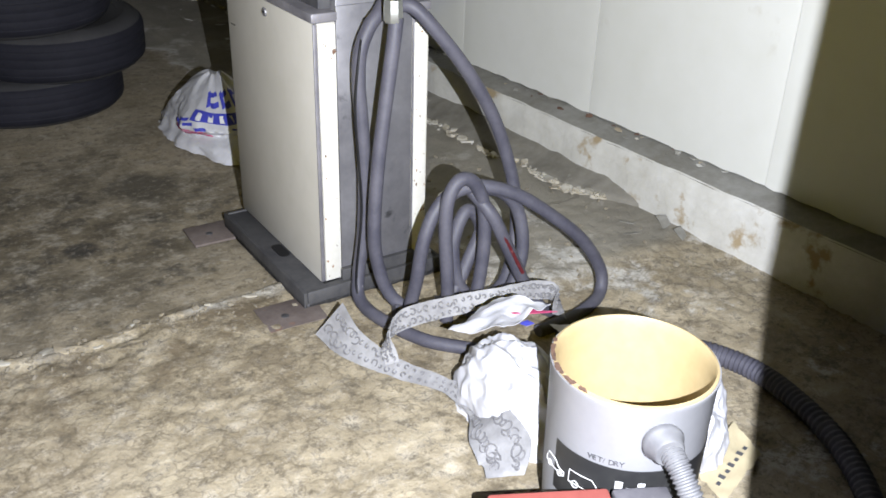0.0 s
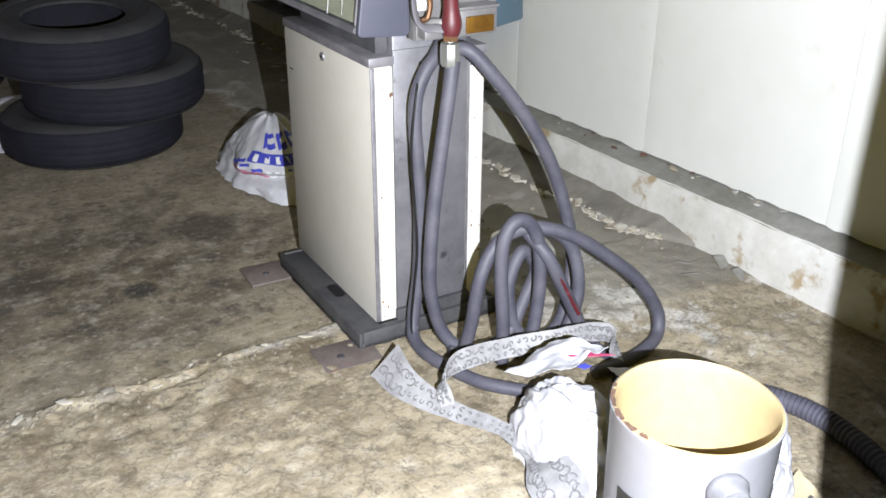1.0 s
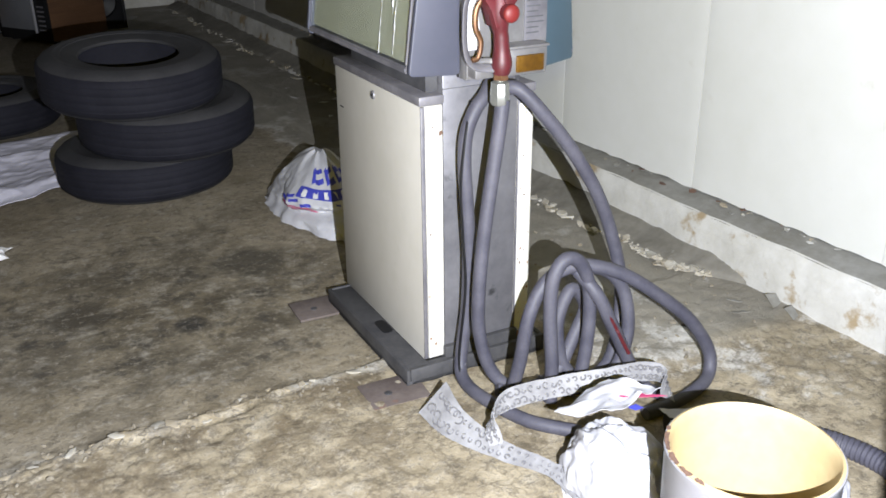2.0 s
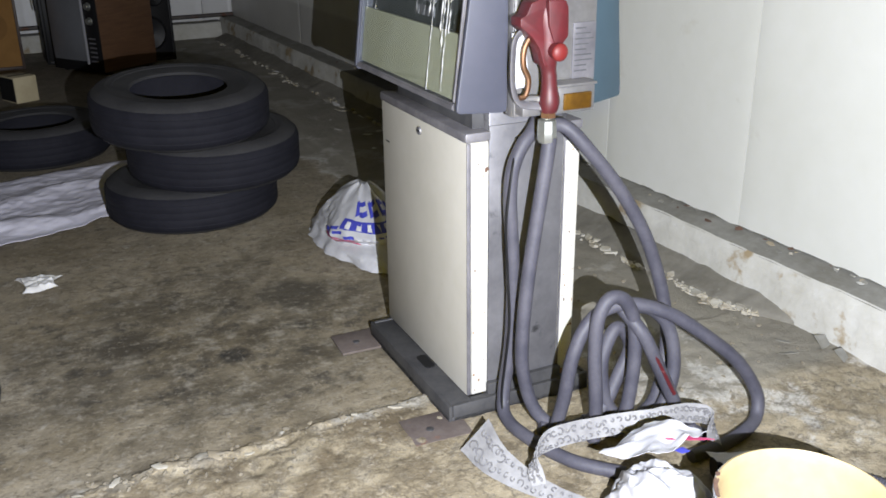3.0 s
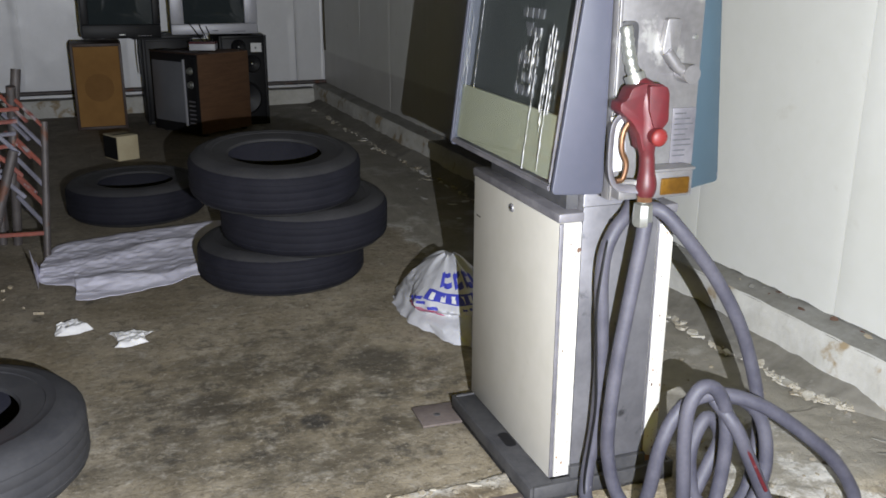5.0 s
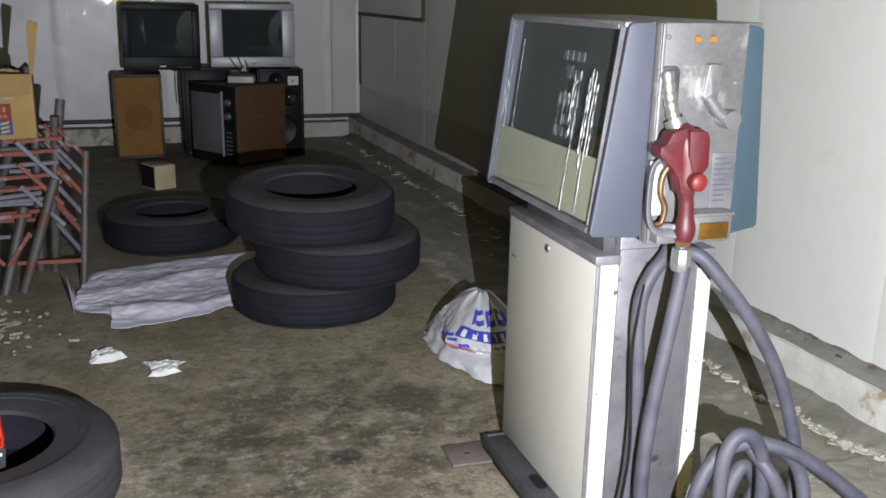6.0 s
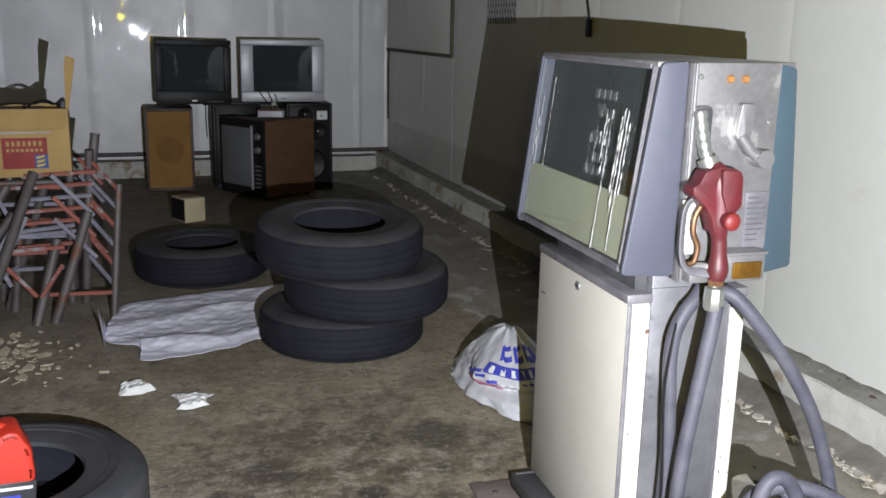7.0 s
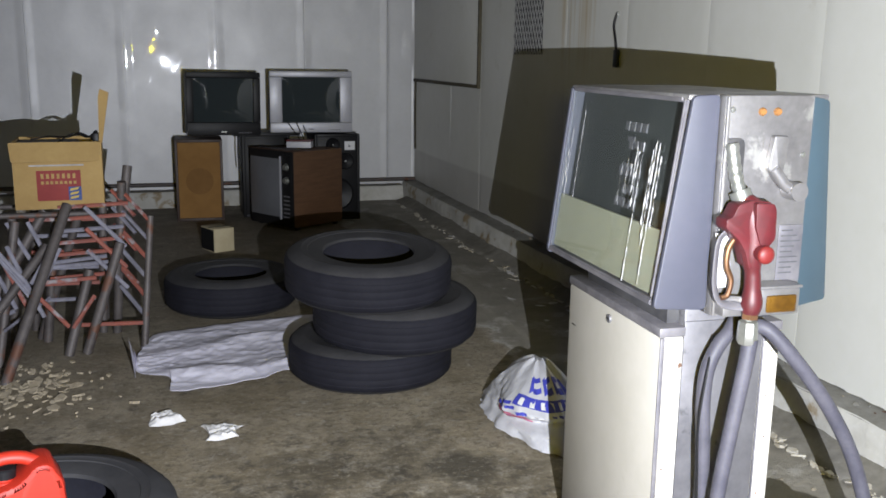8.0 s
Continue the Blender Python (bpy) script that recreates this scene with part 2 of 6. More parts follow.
rust_runs(M_WALL)
M_KERB = material("painted_kerb", (0.72, 0.715, 0.68), (0.50, 0.48, 0.42), rough=0.7, scale=5, fine=35, bump=0.6, bump_size=0.010, spots=(0.36, 0.28, 0.17), spot_scale=6.5, spot_at=0.555, amount=0.8)
M_LEDGE = material("bare_concrete_ledge", (0.33, 0.325, 0.30), (0.22, 0.21, 0.18), rough=0.85, scale=7, fine=50, bump=0.5, bump_size=0.005, spots=(0.6, 0.58, 0.52), spot_scale=14, spot_at=0.66)
# near-black for surfaces out of view, so they return little light
M_UNSEEN = material("unseen_bounce_damper", (0.045, 0.038, 0.028), (0.028, 0.024, 0.018), rough=0.85, scale=3)
M_RUBBER = material("tyre_rubber", (0.0085, 0.0087, 0.0145), (0.0155, 0.0155, 0.023), spec=0.22, rough=0.7, rough2=0.9, scale=9, fine=90, bump=0.25, bump_size=0.002)
M_SIDEWALL = material("dusty_sidewall_rubber", (0.030, 0.030, 0.033), (0.048, 0.047, 0.050), spec=0.3, rough=0.6, rough2=0.85, scale=9, fine=90, bump=0.25, bump_size=0.002, spots=(0.06, 0.058, 0.056), spot_scale=13, spot_at=0.66)
M_HOSE = material("hose_rubber", (0.056, 0.055, 0.076), (0.095, 0.092, 0.115), rough=0.5, rough2=0.75, scale=14, fine=120, bump=0.2, bump_size=0.001, spots=(0.34, 0.33, 0.33), spot_scale=22, spot_at=0.74)
M_DUSTY = material("dusty_tyre_rubber", (0.034, 0.034, 0.037), (0.052, 0.051, 0.053), spec=0.35, rough=0.65, rough2=0.85, scale=7, fine=90, bump=0.2, bump_size=0.002)
M_BLACK = material("black_plastic", (0.008, 0.008, 0.010), (0.014, 0.014, 0.015), spec=0.25, rough=0.42, rough2=0.55, scale=8, fine=80, bump=0.08, bump_size=0.001)
M_PANEL = material("cream_enamel_panel", (0.60, 0.575, 0.52), (0.54, 0.515, 0.455), rough=0.34, rough2=0.5, scale=3, fine=22, bump=0.03, bump_size=0.002, spots=(0.47, 0.43, 0.36), spot_scale=4, spot_at=0.70)
M_STRIP = material("chipped_white_strip", (0.74, 0.73, 0.69), (0.66, 0.64, 0.57), rough=0.4, scale=10, fine=60, bump=0.1, bump_size=0.001, spots=(0.42, 0.26, 0.08), spot_scale=30, spot_at=0.72)
M_DARKSTEEL = material("dull_dark_steel", (0.16, 0.158, 0.175), (0.34, 0.335, 0.355), rough=0.36, rough2=0.6, metal=0.55, scale=7, fine=40, bump=0.1, bump_size=0.002, spots=(0.07, 0.07, 0.075), spot_scale=8, spot_at=0.62, amount=0.9)
M_TRIM = material("grey_trim", (0.17, 0.165, 0.185), (0.28, 0.27, 0.29), rough=0.42, metal=0.4, scale=12, fine=60, bump=0.1, bump_size=0.001)
M_BASE = material("grimy_base_steel", (0.05, 0.05, 0.056), (0.10, 0.098, 0.10), rough=0.55, metal=0.3, scale=9, fine=60, bump=0.2, bump_size=0.002, spots=(0.16, 0.10, 0.06), spot_scale=16, spot_at=0.70)
M_ALU = material("worn_aluminium", (0.47, 0.46, 0.46), (0.23, 0.22, 0.225), rough=0.34, rough2=0.5, metal=0.65, scale=9, fine=70, bump=0.12, bump_size=0.001, spots=(0.58, 0.57, 0.55), spot_scale=11, spot_at=0.60, amount=0.9)
M_WING = material("blue_grey_enamel", (0.080, 0.083, 0.114), (0.066, 0.071, 0.098), rough=0.48, rough2=0.6, scale=4, fine=40, bump=0.03, bump_size=0.001, spots=(0.40, 0.42, 0.46), spot_scale=26, spot_at=0.75)
M_TEAL = material("blue_green_enamel", (0.052, 0.088, 0.115), (0.045, 0.076, 0.10), rough=0.5, rough2=0.6, scale=4, fine=40, bump=0.03, bump_size=0.001)
M_LID = material("faded_red_lid", (0.42, 0.11, 0.09), (0.34, 0.08, 0.065), rough=0.5, scale=8, bump=0.05)
M_CREAM = material("cream_dial_band", (0.50, 0.49, 0.38), (0.44, 0.43, 0.32), rough=0.3, rough2=0.45, scale=4, fine=30, bump=0.02)
M_DIAL = material("dark_dial_board", (0.035, 0.040, 0.039), (0.052, 0.057, 0.055), rough=0.5, scale=5, fine=40, bump=0.02)
M_RED = material("scuffed_red_plastic", (0.125, 0.012, 0.017), (0.08, 0.011, 0.014), rough=0.52, rough2=0.5, scale=14, fine=80, bump=0.1, bump_size=0.001, spots=(0.20, 0.07, 0.075), spot_scale=20, spot_at=0.62)
M_REDHOT = material("bright_red_plastic", (0.62, 0.035, 0.014), (0.52, 0.028, 0.012), rough=0.45, scale=8, bump=0.03)
M_REDCAP = material("dull_red_cap", (0.20, 0.016, 0.015), (0.15, 0.014, 0.013), rough=0.45, scale=10, bump=0.05)
M_BRASS = material("tarnished_brass", (0.26, 0.135, 0.065), (0.15, 0.075, 0.04), rough=0.4, metal=0.6, scale=25, fine=90, bump=0.15, bump_size=0.001)
M_ZINC = material("zinc_fitting", (0.52, 0.53, 0.50), (0.38, 0.39, 0.36), rough=0.3, metal=0.8, scale=20, fine=90, bump=0.1, bump_size=0.001)
M_AMBER = material("amber_lens", (0.15, 0.075, 0.010), (0.07, 0.032, 0.006), rough=0.2, scale=25, bump=0.1)
M_RUST = material("rusty_steel", (0.22, 0.13, 0.09), (0.12, 0.07, 0.05), rough=0.75, metal=0.2, scale=12, fine=70, bump=0.3, bump_size=0.002)
M_RUSTORANGE = material("orange_rust", (0.36, 0.17, 0.04), (0.24, 0.10, 0.03), rough=0.8, scale=40, fine=120, bump=0.3, bump_size=0.001)
M_PLATE = material("rusted_floor_plate", (0.20, 0.165, 0.15), (0.13, 0.10, 0.09), rough=0.7, metal=0.25, scale=10, fine=60, bump=0.3, bump_size=0.002, spots=(0.28, 0.13, 0.07), spot_scale=9, spot_at=0.6)
M_BAG = material("white_plastic_film", (0.66, 0.66, 0.69), (0.56, 0.56, 0.60), rough=0.4, rough2=0.5, scale=10, fine=40, bump=0.2, bump_size=0.004)
M_CLOTH = material("white_sheet_fabric", (0.86, 0.84, 0.95), (0.78, 0.76, 0.88), rough=0.5, scale=6, fine=160, bump=0.15, bump_size=0.003)
M_PAPER = material("white_tissue", (0.84, 0.83, 0.82), (0.74, 0.72, 0.70), rough=0.8, scale=20, bump=0.2)
M_BLUEINK = material("blue_print", (0.05, 0.06, 0.42), (0.07, 0.08, 0.5), rough=0.4, scale=20, bump=0.05)
M_PINKINK = material("pink_print", (0.62, 0.08, 0.20), (0.5, 0.06, 0.16), rough=0.4, scale=20, bump=0.05)
M_DRUM = material("grey_drum_plastic", (0.33, 0.33, 0.345), (0.29, 0.29, 0.305), rough=0.42, rough2=0.5, scale=5, fine=60, bump=0.04, bump_size=0.001, spots=(0.24, 0.23, 0.23), spot_scale=24, spot_at=0.73)
M_DRUMIN = material("yellowed_drum_lining", (0.55, 0.43, 0.235), (0.49, 0.375, 0.19), rough=0.4, rough2=0.55, scale=5, fine=40, bump=0.03, spots=(0.45, 0.28, 0.10), spot_scale=12, spot_at=0.74)
M_LABELBLACK = material("black_label", (0.018, 0.018, 0.02), (0.03, 0.03, 0.03), rough=0.35, scale=20, bump=0.03)
M_INK = material("grey_ink", (0.10, 0.10, 0.11), rough=0.5, scale=30, bump=0)
M_WHITEINK = material("white_ink", (0.82, 0.82, 0.82), (0.76, 0.76, 0.76), rough=0.5, scale=30, bump=0)
M_GREYHOSE = material("grey_ribbed_hose", (0.14, 0.14, 0.15), (0.20, 0.20, 0.205), rough=0.5, scale=20, bump=0.1)
M_CARD = material("brown_cardboard", (0.40, 0.27, 0.10), (0.34, 0.22, 0.08), rough=0.8, scale=6, fine=60, bump=0.1, bump_size=0.001)
M_CARDRED = material("red_box_print", (0.27, 0.035, 0.03), (0.22, 0.03, 0.028), rough=0.7, scale=12, bump=0.02)
M_CARDBLUE = material("blue_box_print", (0.05, 0.09, 0.28), rough=0.7, scale=12, bump=0.02)
M_CARDYEL = material("yellow_box_print", (0.62, 0.45, 0.10), rough=0.7, scale=12, bump=0.02)
M_WOOD = material("brown_wood_veneer", (0.15, 0.078, 0.040), (0.10, 0.050, 0.026), rough=0.38, rough2=0.5, scale=5, fine=40, bump=0.06, bump_size=0.001, stretch=(1.0, 1.0, 9.0))
M_DARKWOOD = material("dark_walnut_veneer", (0.065, 0.035, 0.024), (0.035, 0.02, 0.015), rough=0.45, scale=5, fine=40, bump=0.06, bump_size=0.001, stretch=(9.0, 1.0, 1.0))
M_GRILLE = material("tan_grille_cloth", (0.36, 0.19, 0.055), (0.28, 0.14, 0.04), rough=0.85, scale=5, fine=220, bump=0.3, bump_size=0.001)
M_GRILLEDARK = material("worn_grille_cloth", (0.27, 0.135, 0.04), (0.22, 0.11, 0.03), rough=0.85, scale=8, fine=220, bump=0.3, bump_size=0.001)
M_SILVER = material("silver_plastic", (0.52, 0.52, 0.56), (0.46, 0.46, 0.50), rough=0.35, metal=0.25, scale=6, bump=0.02)
M_SCREEN = material("tube_screen", (0.034, 0.043, 0.046), (0.040, 0.049, 0.052), spec=0.2, rough=0.015, rough2=0.03, scale=2, bump=0.0)
M_SCREENGREY = material("dusty_tube_screen", (0.17, 0.175, 0.19), (0.14, 0.145, 0.16), rough=0.3, rough2=0.45, scale=4, bump=0.0)
M_TUBE = material("grimy_steel_tube", (0.085, 0.072, 0.068), (0.14, 0.125, 0.12), rough=0.5, metal=0.35, scale=14, fine=80, bump=0.15, bump_size=0.001, spots=(0.15, 0.07, 0.045), spot_scale=10, spot_at=0.56)
M_RUNGRED = material("red_painted_rung", (0.33, 0.095, 0.065), (0.23, 0.085, 0.07), rough=0.5, scale=16, fine=90, bump=0.15, bump_size=0.001, spots=(0.34, 0.31, 0.32), spot_scale=13, spot_at=0.56)
M_RUNGGREY = material("pale_grey_rung", (0.28, 0.275, 0.33), (0.17, 0.165, 0.20), rough=0.5, scale=16, fine=90, bump=0.15, bump_size=0.001, spots=(0.30, 0.12, 0.09), spot_scale=12, spot_at=0.64)
M_MESH = material("galvanised_mesh", (0.72, 0.72, 0.70), rough=0.4, metal=0.7, scale=20, bump=0.05)
M_FRAMEBROWN = material("brown_window_trim", (0.10, 0.085, 0.05), (0.06, 0.05, 0.03), rough=0.7, scale=14, bump=0.15)
M_BEIGE = material("beige_carton", (0.60, 0.52, 0.34), (0.52, 0.44, 0.28), rough=0.6, scale=9, bump=0.05)
M_STONE = material("broken_concrete", (0.30, 0.265, 0.20), (0.20, 0.17, 0.125), rough=0.9, scale=20, fine=90, bump=0.4, bump_size=0.004)
M_CRUST = material("pale_crust", (0.56, 0.53, 0.46), (0.40, 0.36, 0.28), rough=0.9, scale=18, fine=80, bump=0.4, bump_size=0.003)
M_FILLET = material("smeared_cement", (0.25, 0.235, 0.20), (0.16, 0.148, 0.12), rough=0.8, scale=6, fine=45, bump=0.3, bump_size=0.004, spots=(0.42, 0.40, 0.35), spot_scale=9, spot_at=0.64)
M_CRUSTWHITE = material("white_lime_crust", (0.62, 0.60, 0.54), (0.40, 0.35, 0.26), rough=0.9, scale=14, fine=70, bump=0.5, bump_size=0.004, spots=(0.33, 0.22, 0.10), spot_scale=7, spot_at=0.60)
M_CHIP = material("tan_concrete_chip", (0.43, 0.37, 0.27), (0.30, 0.25, 0.17), rough=0.9, scale=25, fine=110, bump=0.5, bump_size=0.003)
M_LACE = material("grey_patterned_border", (0.40, 0.395, 0.40), (0.22, 0.215, 0.22), rough=0.5, scale=9, fine=60, bump=0.1)
M_LACEINK = material("dark_scroll_print", (0.15, 0.147, 0.152), (0.20, 0.195, 0.20), rough=0.5, scale=30, bump=0)
M_GLASS = glass("dial_glass")
M_STREAK = material("white_paint_run", (0.52, 0.52, 0.52), rough=0.5, scale=30, bump=0.1)


# ---------------------------------------------------------------- building helpers
def finish(bm, name, mat, parent=None, label="", smooth=True, angle=38):
    me = bpy.data.meshes.new(name)
    bmesh.ops.recalc_face_normals(bm, faces=bm.faces)
    for f in bm.faces:
        f.smooth = smooth
    bm.to_mesh(me)
    bm.free()
    if smooth:
        me.set_sharp_from_angle(angle=radians(angle))
    me.materials.append(mat)
    ob = new(name, me)
    if parent is not None:
        ob.parent = parent
    if label:
        ob["label"] = label
    return ob


def part(name, bm, mat, parent, label="", smooth=True):
    return finish(bm, name, mat, parent, label, smooth)


def thing(name, m, label, category, group="", kind=""):
    ob = new(name)
    ob.empty_display_size = 0.05
    ob.matrix_basis = m
    return tagged(ob, label, category, group, kind)


def box(x0, x1, y0, y1, z0, z1, bevel=0.0, bm=None, segs=2):
    bm2 = bmesh.new()
    bmesh.ops.create_cube(bm2, size=1)
    for v in bm2.verts:
        v.co = Vector((x0 if v.co.x < 0 else x1, y0 if v.co.y < 0 else y1, z0 if v.co.z < 0 else z1))
    if bevel:
        bmesh.ops.bevel(bm2, geom=bm2.edges[:], offset=bevel, segments=segs, affect="EDGES", profile=0.5)
    return merge(bm, bm2)


def merge(bm, bm2):
    if bm is None:
        return bm2
    me = bpy.data.meshes.new("tmp")
    bm2.to_mesh(me)
    bm2.free()
    bm.from_mesh(me)
    bpy.data.meshes.remove(me)
    return bm


def moved(bm, m):
    bmesh.ops.transform(bm, matrix=m, verts=bm.verts)
    return bm


def prism(points, thick, bevel=0.0, bm=None):
    """A flat outline in x and y, raised from z = 0 by thick."""
    b = bmesh.new()
    vs = [b.verts.new((x, y, 0)) for x, y in points]
    f = b.faces.new(vs)
    r = bmesh.ops.extrude_face_region(b, geom=[f])
    bmesh.ops.translate(b, vec=(0, 0, thick), verts=[v for v in r["geom"] if isinstance(v, bmesh.types.BMVert)])
    if bevel:
        bmesh.ops.bevel(b, geom=b.edges[:], offset=bevel, segments=2, affect="EDGES", profile=0.5)
    return merge(bm, b)


def rounded(points, r, n=4):
    """An outline with its corners rounded by r."""
    out = []
    k = len(points)
    for i in range(k):
        p, a, c = Vector(points[i]), Vector(points[i - 1]), Vector(points[(i + 1) % k])
        d1, d2 = (a - p).normalized() * r, (c - p).normalized() * r
        for j in range(n + 1):
            s = j / n
            q = (p + d1) * (1 - s) ** 2 + p * 2 * s * (1 - s) + (p + d2) * s ** 2
            out.append((q.x, q.y))
    return out


def lathe(profile, n=48, bm=None, closed=False, rad=None):
    """Turns (radius, height) pairs round z."""
    b = bmesh.new()
    rings = []
    for i in range(n):
        a = 2 * math.pi * i / n
        ring = []
        for j, (r, z) in enumerate(profile):
            rr = r if rad is None else rad(r, z, i, j)
            ring.append(b.verts.new((rr * math.cos(a), rr * math.sin(a), z)))
        rings.append(ring)
    m = len(profile)
    for i in range(n):
        p, q = rings[i], rings[(i + 1) % n]
        for j in range(m if closed else m - 1):
            b.faces.new((p[j], q[j], q[(j + 1) % m], p[(j + 1) % m]))
    if not closed:
        for j in (0, m - 1):
            if profile[j][0] < 1e-4:
                bmesh.ops.remove_doubles(b, verts=[r[j] for r in rings], dist=1e-3)
    return merge(bm, b)


def spline(points, per=10):
    """A smooth line through the points."""
    p = [Vector(q) for q in points]
    p = [p[0] * 2 - p[1]] + p + [p[-1] * 2 - p[-2]]
    out = []
    for i in range(1, len(p) - 2):
        for k in range(per):
            t = k / per
            out.append(0.5 * (2 * p[i] + (p[i + 1] - p[i - 1]) * t + (2 * p[i - 1] - 5 * p[i] + 4 * p[i + 1] - p[i + 2]) * t * t
                              + (3 * p[i] - p[i - 1] - 3 * p[i + 1] + p[i + 2]) * t ** 3))
    out.append(p[-2])
    return out


def tube(points, r, sides=12, bm=None, radius=None, flat=1.0, caps=True):
    """A round section carried along a line; radius(i) may vary it."""
    b = bmesh.new()
    pts = [Vector(p) for p in points]
    up = None
    rings = []
    for i, p in enumerate(pts):
        d = (pts[min(i + 1, len(pts) - 1)] - pts[max(i - 1, 0)]).normalized()
        if up is None:
            up = d.orthogonal().normalized()
        up = (up - d * up.dot(d)).normalized()
        side = d.cross(up)
        rr = radius(i) if radius else r
        rings.append([b.verts.new(p + (up * math.cos(2 * math.pi * k / sides) + side * flat * math.sin(2 * math.pi * k / sides)) * rr) for k in range(sides)])
    for p, q in zip(rings, rings[1:]):
        for k in range(sides):
            b.faces.new((p[k], p[(k + 1) % sides], q[(k + 1) % sides], q[k]))
    if caps:
        b.faces.new(rings[0][::-1])
        b.faces.new(rings[-1])
    return merge(bm, b)


def ball(c, r, bm=None, squash=(1, 1, 1), u=16, v=10):
    b = bmesh.new()
    bmesh.ops.create_uvsphere(b, u_segments=u, v_segments=v, radius=r)
    bmesh.ops.scale(b, vec=squash, verts=b.verts)
    bmesh.ops.translate(b, vec=c, verts=b.verts)
    return merge(bm, b)


def sheet(nx, ny, place, thick=0.0015):
    """A thin double-sided sheet from place(s, t), with s and t from 0 to 1."""
    b = bmesh.new()
    g = [[b.verts.new(place(i / nx, j / ny)) for j in range(ny + 1)] for i in range(nx + 1)]
    for i in range(nx):
        for j in range(ny):
            b.faces.new((g[i][j], g[i + 1][j], g[i + 1][j + 1], g[i][j + 1]))
    bmesh.ops.recalc_face_normals(b, faces=b.faces)
    if thick:
        bmesh.ops.solidify(b, geom=b.faces[:] + b.edges[:] + b.verts[:], thickness=thick)
    return b


def crumple(p, s, a, o=0.0):
    """Ridged folds for film and cloth."""
    q = Vector(p) * s + Vector((o, o * 1.7, o * 0.6))
    return a * ((1 - 2 * abs(noise.noise(q))) * 0.7 + (1 - 2 * abs(noise.noise(q * 2.3))) * 0.35)


# ---------------------------------------------------------------- the room
WALL_X, KERB_X, BACK_Y, CEIL_Z, LEFT_X = 2.02, 1.90, 7.95, 2.75, -3.2


def steps(a, b, fine_a, fine_b, fine, coarse):
    out = [a]
    while out[-1] < b - 1e-6:
        x = out[-1]
        if fine_a <= x < fine_b:
            s = fine
        else:
            gap = fine_a - x if x < fine_a else x - fine_b
            s = min(coarse, fine + gap * 0.12) if x >= fine_b else min(coarse, max(fine, gap * 0.3))
        out.append(min(b, x + s))
    return out


def joint_line(x):
    """Where the broken joint between the two bays runs: it drifts forward to the left."""
    return 1.858 + 0.012 * math.sin(x * 3.1) + 0.026 * noise.noise(Vector((x * 4, 3.1, 0))) + 0.014 * noise.noise(Vector((x * 15, 1.1, 0)))


def plates(p):
    """Height of crazed crust: raised plates with sunken cracks between them."""
    q = Vector((p.x + 0.05 * noise.noise(p * 7), p.y + 0.05 * noise.noise(p * 7 + Vector((9, 4, 0))), 0)) * 15.0
    d = noise.voronoi(q)[0]
    return min(1.0, (d[1] - d[0]) / 0.22)


def floor_height(x, y):
    h = 0.004 * noise.noise(Vector((x * 1.7, y * 1.7, 0)))
    joint = joint_line(x)
    front = min(1.0, max(0.0, (joint - y) / 0.010))
    p = Vector((x, y, 0.0))
    lump = 0.5 + 0.5 * noise.noise(p * 5.0)
    h += front * 0.010 * min(1.0, max(0.0, noise.noise(Vector((x * 3.3, 5.5, 0))) * 1.6 + 0.75))
    if front > 0:
        crazed = min(1.0, max(0.0, 0.45 + 1.3 * noise.noise(Vector((x * 1.9, y * 1.9, 4.0)))))
        h += front * crazed * (0.0055 * plates(p) + 0.003 * noise.noise(p * 11) - 0.004)
        h += front * (0.007 * (noise.noise(p * 9) * 0.5 + noise.noise(p * 21) * 0.4 + noise.noise(p * 47) * 0.25) * (0.35 + lump))
    h += (1 - front) * (0.0015 * noise.noise(p * 17) + 0.0009 * noise.noise(p * 41))
    edge = math.exp(-((y - joint + 0.008) / 0.024) ** 2) * (0.4 + 0.6 * lump)
    h += 0.012 * edge * max(0.0, noise.noise(Vector((x * 9, y * 22, 2.0))) + 0.40)
    # hollows worn out in front of the joint
    for cx, cy, rx, ry in ((0.30, 1.80, 0.05, 0.030), (0.36, 1.765, 0.035, 0.03), (0.42, 1.83, 0.06, 0.02)):
        h -= 0.011 * math.exp(-(((x - cx) / rx) ** 2 + ((y - cy) / ry) ** 2)) * (0.6 + 0.8 * noise.noise(p * 30))
    # grey cement apron with a broken edge
    fe = 1.42 + 0.14 * noise.noise(Vector((y * 2.3, 7.7, 0))) + 0.03 * noise.noise(Vector((y * 14, 1.7, 0)))
    h += 0.009 * min(1.0, max(0.0, (x - fe) / 0.02)) * min(1.0, max(0.0, (y - 1.45) / 0.05))
    return h


def build_floor():
    xs = steps(LEFT_X - 0.3, WALL_X + 0.2, -0.6, 1.98, 0.009, 0.2)
    ys = steps(-2.6, BACK_Y + 0.2, 0.75, 2.3, 0.009, 0.2)
    ys = sorted(set([y for y in ys if not 1.79 < y < 1.92] + [1.79 + 0.004 * k for k in range(33)]))
    verts = [(x, y, floor_height(x, y)) for y in ys for x in xs]
    nx = len(xs)
    faces = [(j * nx + i, j * nx + i + 1, (j + 1) * nx + i + 1, (j + 1) * nx + i) for j in range(len(ys) - 1) for i in range(nx - 1)]
    me = bpy.data.meshes.new("floor")
    me.from_pydata(verts, [], faces)
    me.polygons.foreach_set("use_smooth", [True] * len(faces))
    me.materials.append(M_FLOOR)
    ob = new("floor", me)
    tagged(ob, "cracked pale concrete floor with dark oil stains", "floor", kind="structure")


build_floor()


def structure(name, bm, mat, label, category, smooth=False):
    ob = finish(bm, name, mat, None, "", smooth)
    return tagged(ob, label, category, kind="structure")


